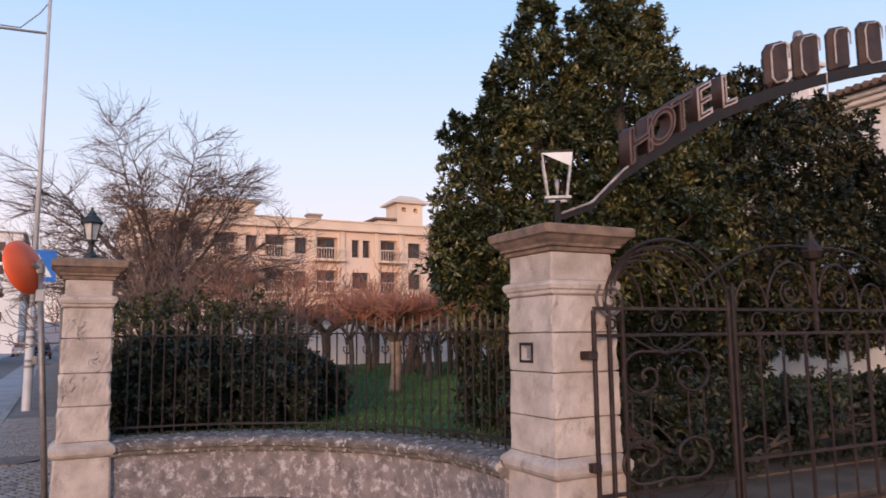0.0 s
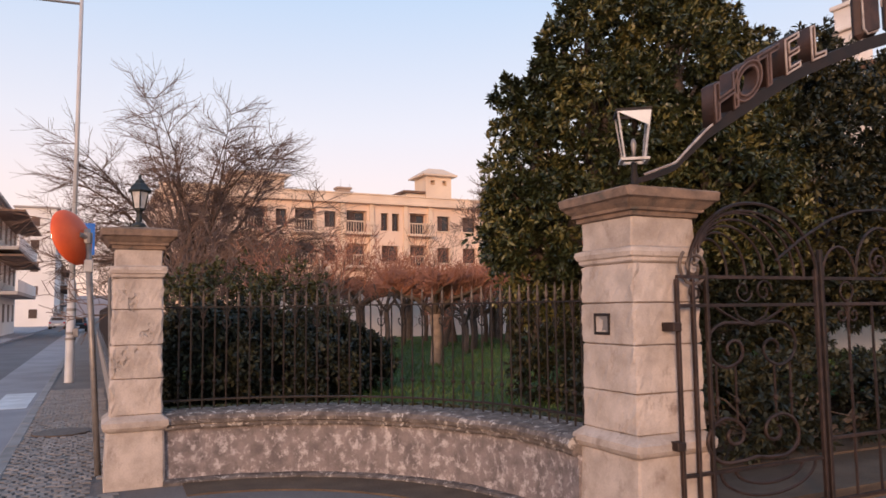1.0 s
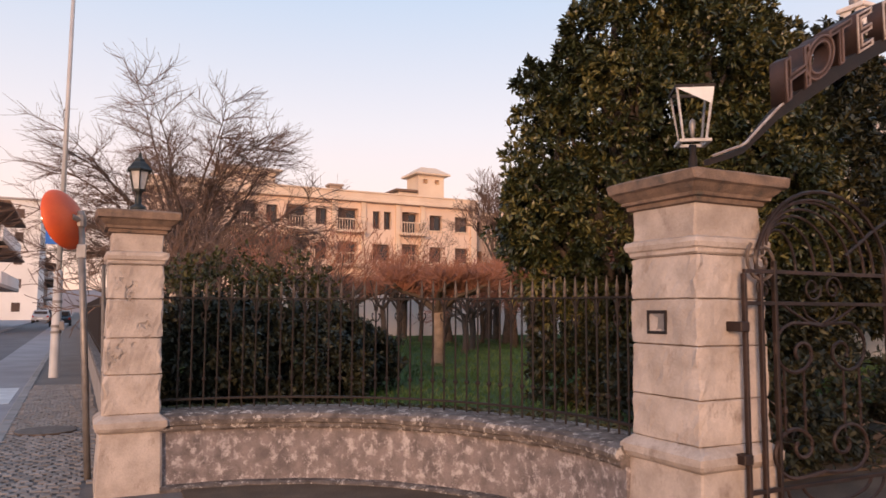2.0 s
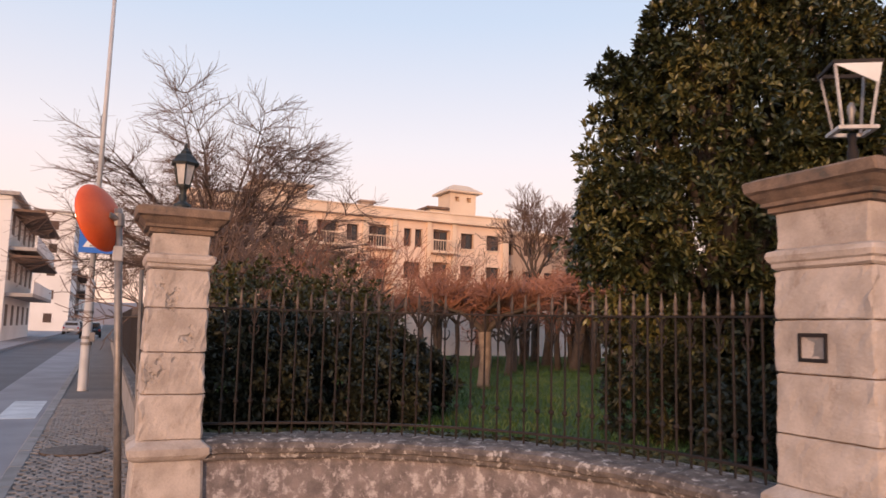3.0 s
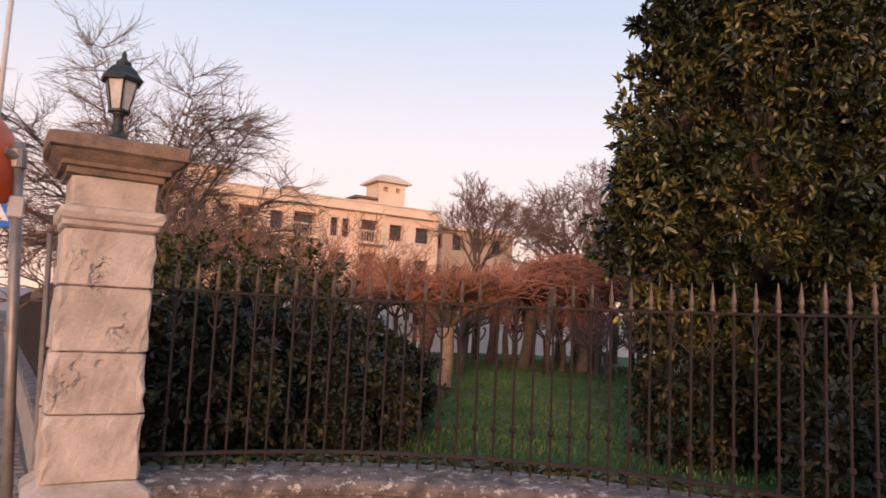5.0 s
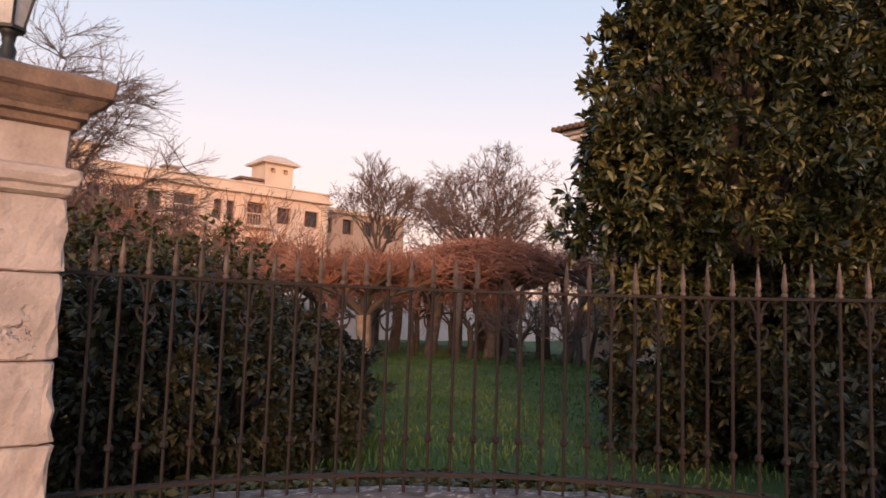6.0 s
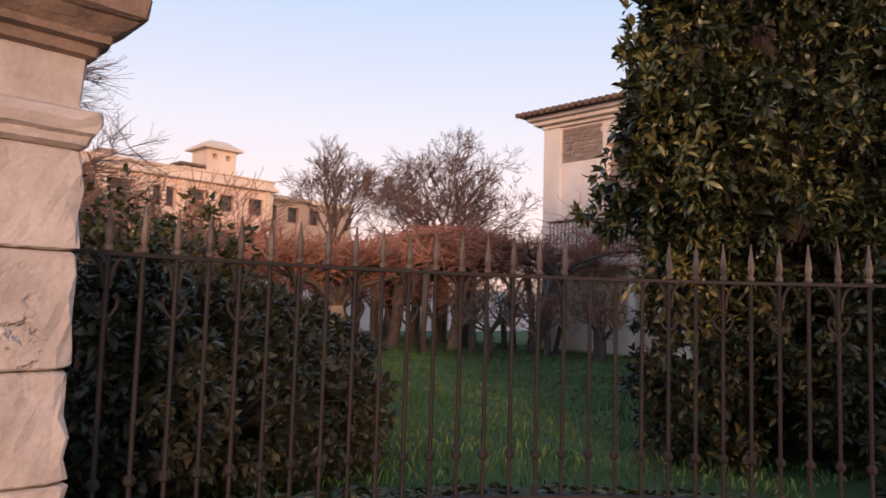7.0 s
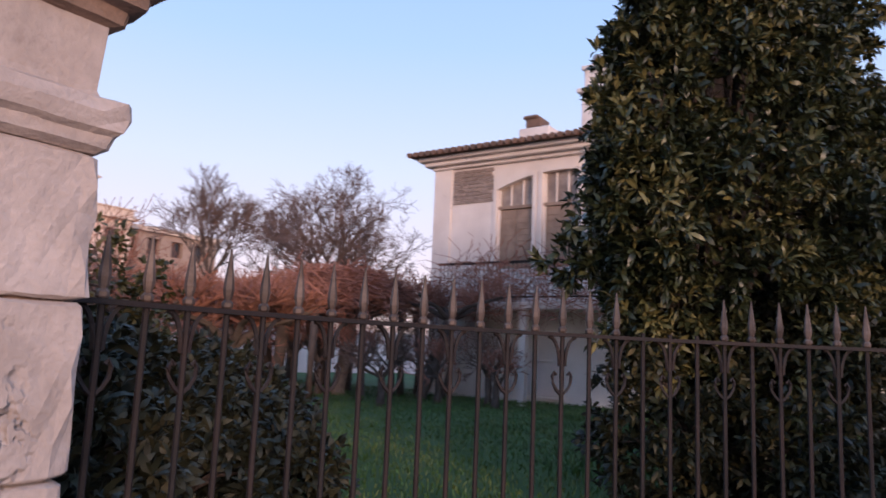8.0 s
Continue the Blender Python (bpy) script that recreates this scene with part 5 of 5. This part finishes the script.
def fan_tree(name, label, at, seed):
    """A wide leafless tree: limbs that rise and arch outwards, each with rows of long fine side twigs."""
    random.seed(seed)
    ob = tagged(base(name, at), label, "tree")
    top = Vector((0.05, 0, 1.7))
    raw("trunk", *tube_data([(0, 0, -0.05), (0.02, 0, 0.2), (0.06, 0.02, 0.9), top, top + Vector((0, 0, 0.3))], [0.30, 0.22, 0.19, 0.20, 0.09], 10), BARK, ob, smooth=True)
    limbs, twigs = [], []
    count = 34
    for k in range(count):
        a = 2 * math.pi * (k * 0.382 + random.uniform(-0.04, 0.04))
        lean = 0.06 + 1.12 * (k / count) ** 0.8 + random.uniform(-0.07, 0.07)
        d = Vector((math.cos(a) * math.sin(lean), math.sin(a) * math.sin(lean), math.cos(lean)))
        outward = Vector((math.cos(a), math.sin(a), 0))
        size = (5.9 - 1.4 * (k / count)) * random.uniform(0.86, 1.02)
        p, pts, rad = top.copy(), [top.copy()], [0.062]
        steps = 11
        for i in range(steps):
            u = (i + 1) / steps
            d = (d + outward * (0.03 + 0.03 * k / count) - Vector((0, 0, 0.085 * u * k / count)) + Vector((random.gauss(0, 0.06), random.gauss(0, 0.06), random.gauss(0, 0.05)))).normalized()
            p = p + d * size / steps
            pts.append(p.copy())
            rad.append(0.062 * (1 - u) ** 1.1 + 0.008)
            if i < 2:
                continue
            for _ in range(3 if i > 4 else 2):
                side = Vector((random.gauss(0, 1), random.gauss(0, 1), random.gauss(0, 0.45))).normalized()
                bd = (d * 0.55 + side * 0.9 + outward * 0.15).normalized()
                bl = random.uniform(0.7, 1.5) * (1.15 - 0.5 * u)
                q, line = p.copy(), [p.copy()]
                for j in range(4):
                    bd = (bd + Vector((random.gauss(0, 0.10), random.gauss(0, 0.10), random.gauss(-0.02, 0.08)))).normalized()
                    q = q + bd * bl / 4
                    line.append(q.copy())
                    for _ in range(4):
                        t = (bd * 0.9 + outward * 0.3 + Vector((random.gauss(0, 0.5), random.gauss(0, 0.5), random.gauss(0.02, 0.35)))).normalized()
                        tl = random.uniform(0.3, 0.7)
                        m = q + t * tl * 0.5
                        twigs.append(([q.copy(), m, m + (t + Vector((random.gauss(0, 0.35), random.gauss(0, 0.35), random.gauss(0.1, 0.3)))) * tl * 0.5], [0.0058, 0.0050, 0.0038]))
                twigs.append((line, [0.016, 0.013, 0.010, 0.008, 0.006]))
        limbs.append((pts, rad))
    tagged(raw("limb_work", *stem_tubes(limbs, 6), BARK, ob), kind="stuff")
    tagged(raw("twig_work", *stem_tubes(twigs, 3), TWIG, ob), kind="stuff")
    ob.rotation_euler = (0, 0, radians(180))
    return ob


fan_tree("bare_tree", "large leafless street tree with a wide fan of fine twigs", (2.5, 23.0, G), 27)
bare_tree("bare_tree", "leafless shrubby tree leaning over the clipped shrub", (4.3, 16.0, G), 0.8, 0.09, 6, 1.15, 3, 22, BARK, TWIG_RED, spread=1.2, ratio=0.66, kids=2, thin=0.005)
for k, (x, y, ht) in enumerate(((2.7, 17.0, 1.15), (4.9, 20.5, 1.35), (6.6, 24.0, 1.5), (3.6, 14.0, 0.75), (8.6, 17.5, 0.85), (10.6, 24.5, 1.4), (12.4, 26.5, 1.6), (12.4, 17.2, 0.75), (13.4, 20.4, 0.9), (11.4, 15.8, 0.6), (10.2, 20.0, 0.9), (15.0, 24.0, 1.2), (14.0, 17.6, 0.7), (12.0, 22.6, 1.05), (13.6, 22.2, 1.0), (16.6, 23.6, 1.15), (9.2, 23.2, 1.2), (13.3, 15.7, 0.6), (13.8, 14.7, 0.65), (13.1, 14.1, 0.5), (12.6, 18.7, 0.8), (13.9, 16.6, 0.75), (1.5, 11.8, 0.85), (2.7, 12.4, 0.8), (0.9, 12.6, 1.0), (7.6, 20.6, 1.2), (9.4, 18.6, 0.95))):
    bare_tree("bare_tree", "leafless reddish shrubby tree in the garden", (x, y, G), 0.9 * ht, 0.08, 6, 0.95 * ht, 3, 70 + k, BARK, TWIG if k % 3 == 0 or y < 13 else TWIG_RED, spread=1.0, ratio=0.66, kids=2, bend=0.2, wide=0.7, thin=0.006, group="shrubby bare trees")
bare_tree("plane_tree", "bare garden tree with a rounded crown of crooked twigs", (15.7, 21.6, G), 2.45, 0.20, 11, 1.95, 4, 23, BARK, TWIG, spread=1.25, ratio=0.62, kids=3, bend=0.22, wide=0.8, thin=0.006, group="garden trees")
bare_tree("plane_tree", "bare slender garden tree with small seed balls", (13.6, 24.4, G), 2.9, 0.12, 7, 1.35, 4, 24, BARK, TWIG, spread=0.7, ratio=0.66, kids=2, thin=0.007, group="garden trees")


def pollard(at, seed, h=1.75, r=0.17, reach=1.5, label="pruned plane tree with reddish upright twigs", bark=BARK_PALE, lean=(0, 0), n=26, rise=1.0):
    """A pruned tree: stout trunk, knuckled arms spread flat, and shoots standing on them."""
    random.seed(seed)
    ob = tagged(base("pollard_tree", at), label, "tree", group="pruned plane trees")
    top = Vector((lean[0], lean[1], h))
    raw("trunk", *tube_data([(0, 0, -0.05), (0, 0, 0.1), top * 0.55 + Vector((0.04, 0, 0)), top], [r * 1.4, r * 1.1, r, r * 1.15], 10), bark, ob, smooth=True)
    arms, shoots = [], []
    for k in range(6):
        a = 2 * math.pi * k / 6 + random.uniform(-0.3, 0.3)
        L = reach * random.uniform(0.7, 1.1)
        pts = [top, top + Vector((math.cos(a) * L * 0.4, math.sin(a) * L * 0.4, 0.32)), top + Vector((math.cos(a) * L * 0.75, math.sin(a) * L * 0.75, 0.42)), top + Vector((math.cos(a + 0.15) * L, math.sin(a + 0.15) * L, 0.55))]
        arms.append((pts, [r * 0.6, r * 0.42, r * 0.34, r * 0.36]))
        for q in range(n):
            u = random.uniform(0.25, 1.0)
            i = min(2, int(u * 3))
            p = pts[i].lerp(pts[i + 1], u * 3 - i)
            d = Vector((random.gauss(0, 0.55), random.gauss(0, 0.55), random.uniform(0.25, 1.0))).normalized() * random.uniform(0.4, 1.0) * rise
            m = p + d * 0.5 + Vector((random.gauss(0, 0.05), random.gauss(0, 0.05), 0))
            shoots.append(([p, m, p + d], [0.014, 0.011, 0.007]))
            for _ in range(3):
                e = m + Vector((random.gauss(0, 0.22), random.gauss(0, 0.22), random.uniform(-0.02, 0.35)))
                shoots.append(([m, e], [0.009, 0.006]))
    tagged(raw("limb_work", *stem_tubes(arms, 7), BARK, ob), kind="stuff")
    tagged(raw("twig_work", *stem_tubes(shoots, 3), TWIG_RED, ob), kind="stuff")
    return ob


for k, (x, y, h, ln) in enumerate(((6.2, 14.2, 1.05, (0, 0)), (9.6, 21.0, 1.3, (0.3, 0)), (11.2, 23.5, 1.35, (-0.25, 0)), (12.6, 22.0, 1.5, (0.1, 0)), (14.2, 26.0, 1.6, (0, 0)), (16.4, 25.0, 1.8, (0.2, 0)), (13.2, 18.6, 1.75, (0.25, 0)), (18.2, 25.5, 1.8, (0, 0)), (11.0, 27.0, 1.4, (0, 0)), (8.3, 25.0, 1.3, (0, 0)), (12.0, 19.6, 1.6, (0.3, 0.1)), (14.6, 22.6, 1.8, (-0.3, 0)), (16.8, 22.6, 1.9, (0, 0)), (19.6, 24.0, 1.9, (0, 0)), (14.8, 19.8, 1.9, (0.1, 0)))):
    pollard((x, y, G), 40 + k, h, 0.15 if k else 0.11, 1.7 if k else 1.1, bark=BARK_PALE if k in (0, 6) else BARK, lean=ln, n=72, rise=0.7 if x < 12 else 1.0)
pollard((13.9, 16.6, G), 60, 1.9, 0.13, 1.5, "twisted leafless wisteria spreading before the house", BARK, (0.5, -0.4), 30, 0.9)

# old arbour overgrown by a thick cap of dry stems
random.seed(64)
arbour = tagged(base("overgrown_arbour", (13.2, 18.6, G)), "garden arbour under a thick dome of dry reddish stems", "arbour")
for x, y in ((-2.0, -1.0), (-0.7, -1.3), (0.8, -1.3), (2.0, -0.9), (-1.6, 1.2), (1.6, 1.2)):
    raw("post", *tube_data([(x * 1.02, y, -0.05), (x + random.uniform(-0.1, 0.1), y, 0.9), (x * 0.95, y * 0.95, 2.15)], [0.10, 0.08, 0.09], 8), BARK, arbour, smooth=True)
stems = []
for k in range(3600):
    a, r = random.uniform(0, 2 * math.pi), math.sqrt(random.random())
    x, y = 2.45 * r * math.cos(a), 1.8 * r * math.sin(a)
    z = 1.90 + 1.30 * math.sqrt(max(0, 1 - r * r)) * random.uniform(0.72, 1.0) - random.uniform(0, 0.15)
    d = Vector((random.gauss(0, 1), random.gauss(0, 1), random.gauss(-0.1, 0.35))).normalized() * random.uniform(0.25, 0.7)
    q = Vector((x, y, z))
    stems.append(([q, q + d * 0.5 + Vector((0, 0, 0.04)), q + d], [0.013, 0.011, 0.007]))
tagged(raw("stem_thatch", *stem_tubes(stems, 3), TWIG_RED, arbour), kind="stuff")


# dry creeper over the balcony and low leafless growth at the house's foot
random.seed(91)
vine = tagged(base("dry_creeper", (14.95, 17.3, 0)), "dry brown creeper tangled over the house balcony", "creeper")
lines = []
for k in range(420):
    p = Vector((random.uniform(-0.14, 0.10), -random.uniform(0.2, 5.6), random.uniform(2.45, 3.85)))
    pts = [p]
    d = Vector((random.gauss(0, 0.2), random.gauss(0, 1), random.gauss(0, 0.35))).normalized()
    for _ in range(4):
        d = (d + Vector((random.gauss(0, 0.15), random.gauss(0, 0.4), random.gauss(-0.05, 0.35)))).normalized()
        pts.append(pts[-1] + d * random.uniform(0.12, 0.3))
    lines.append((pts, [0.013, 0.012, 0.010, 0.008, 0.006]))
raw("old_stem", *tube_data([(0, -0.6, G - 0.05), (0.05, -0.8, 1.3), (0.0, -0.7, 2.6)], [0.07, 0.055, 0.04], 7), BARK, vine)
tagged(raw("twig_work", *stem_tubes(lines, 3), TWIG_RED, vine), kind="stuff")

# ---- grass on the lawn ----
np.random.seed(31)
n = 130000
gx, gy = np.random.uniform(0.6, 17, n), np.random.uniform(7.0, 29, n)
near = np.random.uniform(0, 1, n) < np.clip(9.0 / np.maximum(gy - 1.0, 1), 0.15, 1)
far_enough = np.hypot(gx - ARC_X, gy - ARC_Y) > 2.95
gx, gy = gx[near & far_enough], gy[near & far_enough]
n = len(gx)
tall = np.random.uniform(0.03, 0.075, n) * np.where(np.sin(gx * 1.7 + gy) + np.sin(gy * 2.3) > 0.9, 1.7, 1.0)
gz = np.full(n, G) + tall * 0.45 + 0.02 + 0.10 * np.clip(1 - np.abs(np.hypot(gx - ARC_X, gy - ARC_Y) - 3.0) / 0.8, 0, 1)
lean_to = np.stack([np.random.normal(0, 0.35, n), np.random.normal(0, 0.35, n), np.ones(n)], axis=1)
grass = leaf_mesh("grass", np.stack([gx, gy, gz], axis=1), lean_to, tall, 0.012, GRASS)
tagged(grass, "rough uncut green grass on the lawn", "grass", kind="stuff")
np.random.seed(32)
n = 5000
deg = np.radians(np.random.uniform(-2, 92, n))
rr = np.random.uniform(2.86, 3.7, n)
litter = leaf_mesh("fallen_leaves", np.stack([ARC_X + rr * np.cos(deg), ARC_Y + rr * np.sin(deg), G + 0.05 + 0.10 * np.clip(1 - np.abs(rr - 3.0) / 0.8, 0, 1) + np.random.uniform(0, 0.06, n)], axis=1), np.random.normal(size=(n, 3)) * np.array([1, 1, 0.25]), 0.08, 0.04, LEAF_IVY)
tagged(litter, "brown fallen leaves along the fence's foot", "leaves", kind="stuff")


# ---- the street's far end ----
def town_house(name, label, x0, x1, y0, y1, storeys, h, material, rows, balconies=False):
    """A street house whose front faces the road (+x): wall, windows, slabs and roof."""
    ob = tagged(base(name, (x1, y0, 0)), label, "building", group="houses across the street")
    top = storeys * h + 0.4
    front = part("wall", boxes(((x0 - x1, 0, -0.1), (0, y1 - y0, top))), material, ob)
    part("roof_slab", boxes(((x0 - x1 - 0.2, -0.3, top), (0.45, y1 - y0 + 0.3, top + 0.25)), bevel=0.03), CITY_B, ob)
    for s in range(storeys):
        for k in range(rows):
            y = (y1 - y0) * (k + 0.5) / rows
            part("window", boxes(((-0.02, y - 0.6, s * h + 1.0), (0.03, y + 0.6, s * h + 2.4))), SHUTTER, ob)
        part("end_window", boxes((((x0 - x1) * 0.5 - 0.5, -0.03, s * h + 1.1), ((x0 - x1) * 0.5 + 0.5, 0.02, s * h + 2.3))), SHUTTER, ob)
        if balconies and s:
            slab = part("balcony", boxes(((0.0, 0.4, s * h - 0.1), (1.6, y1 - y0 - 0.4, s * h + 0.15)), bevel=0.03), CITY_B, ob)
            part("balcony_front", boxes(((1.45, 0.4, s * h + 0.15), (1.6, y1 - y0 - 0.4, s * h + 0.95))), CITY_A, slab)
            part("awning", boxes(((0.0, 0.3, s * h + 2.45), (1.9, y1 - y0 - 0.3, s * h + 2.6))), TILE, slab)
    return ob


town_house("town_house", "pale apartment house with deep balconies across the street", -15, -6.3, 56, 74, 3, 3.0, CITY_A, 5, True)
town_house("town_house", "tall white apartment house across the street", -9.8, -4.9, 112, 132, 5, 3.1, CITY_A, 6)
town_house("town_house", "grey terraced house farther down the street", -14, -5.4, 136, 165, 3, 3.2, CITY_B, 5, True)
town_house("town_house", "pale terraced house far down the street", -14, -5.2, 170, 210, 3, 2.8, CITY_A, 8)
town_house("town_house", "grey terraced house at the street's end", -14, -5.0, 216, 270, 3, 2.8, CITY_B, 8)
hill_bm = bmesh.new()
prev = None
for k in range(41):
    x = -260 + 13 * k
    zt = 13 + 6 * noise.noise(Vector((x * 0.012, 3.1, 0))) + (6 if x < -30 else 0)
    col = [hill_bm.verts.new(p) for p in ((x, 405, -2), (x, 420 + 6 * noise.noise(Vector((x * 0.05, 0, 0))), zt * 0.6), (x, 470, zt), (x, 560, -2))]
    if prev:
        for i in range(3):
            hill_bm.faces.new((prev[i], col[i], col[i + 1], prev[i + 1]))
    prev = col
tagged(part("far_hill", hill_bm, HILL, smooth=True), "hazy hill closing the far end of the street", "hill", kind="structure")


def car(x, y, paint, label):
    ob = tagged(base("parked_car", (x, y, -0.10)), label, "car", group="parked cars")
    bm = bmesh.new()
    prof = [(-2.1, 0.35), (-2.12, 0.75), (-1.9, 0.88), (-1.45, 0.95), (-0.95, 1.40), (-0.2, 1.47), (0.55, 1.40), (1.15, 0.98), (1.95, 0.85), (2.1, 0.65), (2.1, 0.35)]
    left, right = [], []
    for py, pz in prof:
        w = 0.84 - max(0, pz - 0.95) * 0.35
        left.append(bm.verts.new((-w, py, pz)))
        right.append(bm.verts.new((w, py, pz)))
    for k in range(len(prof) - 1):
        bm.faces.new((left[k], right[k], right[k + 1], left[k + 1]))
    bm.faces.new(left)
    bm.faces.new(right[::-1])
    bm.faces.new((left[0], left[-1], right[-1], right[0]))
    part("body", bm, paint, ob)
    part("rear_window", boxes(((-0.62, -1.40, 1.02), (0.62, -1.02, 1.32))), PANE, ob)
    for sx in (-1, 1):
        part("tail_light", boxes(((sx * 0.72 - 0.1, -2.15, 0.66), (sx * 0.72 + 0.1, -2.05, 0.84)), bevel=0.02), TAIL, ob)
        for py in (-1.3, 1.3):
            wh = lathe([(0.31, -0.1), (0.33, -0.06), (0.33, 0.06), (0.31, 0.1)], 14)
            bmesh.ops.rotate(wh, cent=(0, 0, 0), matrix=Matrix.Rotation(radians(90), 3, 'Y'), verts=wh.verts)
            bmesh.ops.translate(wh, verts=wh.verts, vec=(sx * 0.78, py, 0.33))
            part("wheel", wh, RUBBER, ob)
    part("plate", boxes(((-0.26, -2.16, 0.50), (0.26, -2.10, 0.60))), WHITE, ob)
    return ob


car(-1.45, 76, CAR_DARK, "dark parked hatchback beside the kerb")
car(-3.75, 96, CAR_GREY, "grey parked car across the street")
car(-3.7, 106, CAR_DARK, "dark parked car across the street")

# ---- setts of the pavement ----
setts = tagged(base("sett_paving"), "small uneven limestone setts of the pavement", "paving", kind="structure")
random.seed(77)
sett_kinds = []
for k in range(6):
    w, d = random.uniform(0.038, 0.052), random.uniform(0.038, 0.052)
    top = [(-w + random.uniform(0, 0.008), -d + random.uniform(0, 0.008)), (w - random.uniform(0, 0.008), -d + random.uniform(0, 0.008)), (w - random.uniform(0, 0.008), d - random.uniform(0, 0.008)), (-w + random.uniform(0, 0.008), d - random.uniform(0, 0.008))]
    verts = [(x, y, -0.03) for x, y in top] + [(x * 0.98, y * 0.98, 0.0) for x, y in top] + [(x * 0.75, y * 0.75, 0.007) for x, y in top]
    faces = [(8, 9, 10, 11)] + [(a + b, a + (b + 1) % 4, a + 4 + (b + 1) % 4, a + 4 + b) for a in (0, 4) for b in range(4)]
    sett_kinds.append((verts, faces))
sett_mesh = []
for verts, faces in sett_kinds:
    me = bpy.data.meshes.new("sett")
    me.from_pydata(verts, [], faces)
    me.materials.append(SETT)
    sett_mesh.append(me)
rest_v, rest_f, singles = [], [], 0
row = 0
y = 5.6
while y < 17.5:
    x = -0.90 + 0.05 * (row % 2)
    while x < 0.06:
        if (x + 0.52) ** 2 + (y - 11.35) ** 2 > 0.38 ** 2 and abs(x - PA[0]) + abs(y - PA[1]) > 0.0 and not (x > PA[0] - 0.34 and abs(y - PA[1]) < 0.34):
            k = random.randrange(6)
            dz = random.uniform(-0.004, 0.003)
            px, py = x + random.uniform(-0.014, 0.014) + 0.012 * math.sin(y * 3), y + random.uniform(-0.014, 0.014) + 0.02 * math.sin(x * 5)
            if 8.0 < y < 11.0 and singles < 300:
                ob = new("sett", sett_mesh[k])
                ob.parent, ob.location = setts, (px, py, dz)
                singles += 1
            else:
                o = len(rest_v)
                rest_v += [(vx + px, vy + py, vz + dz) for vx, vy, vz in sett_kinds[k][0]]
                rest_f += [tuple(i + o for i in q) for q in sett_kinds[k][1]]
        x += 0.102
    y += 0.102
    row += 1
tagged(raw("sett_rest", rest_v, rest_f, SETT, setts), kind="stuff")
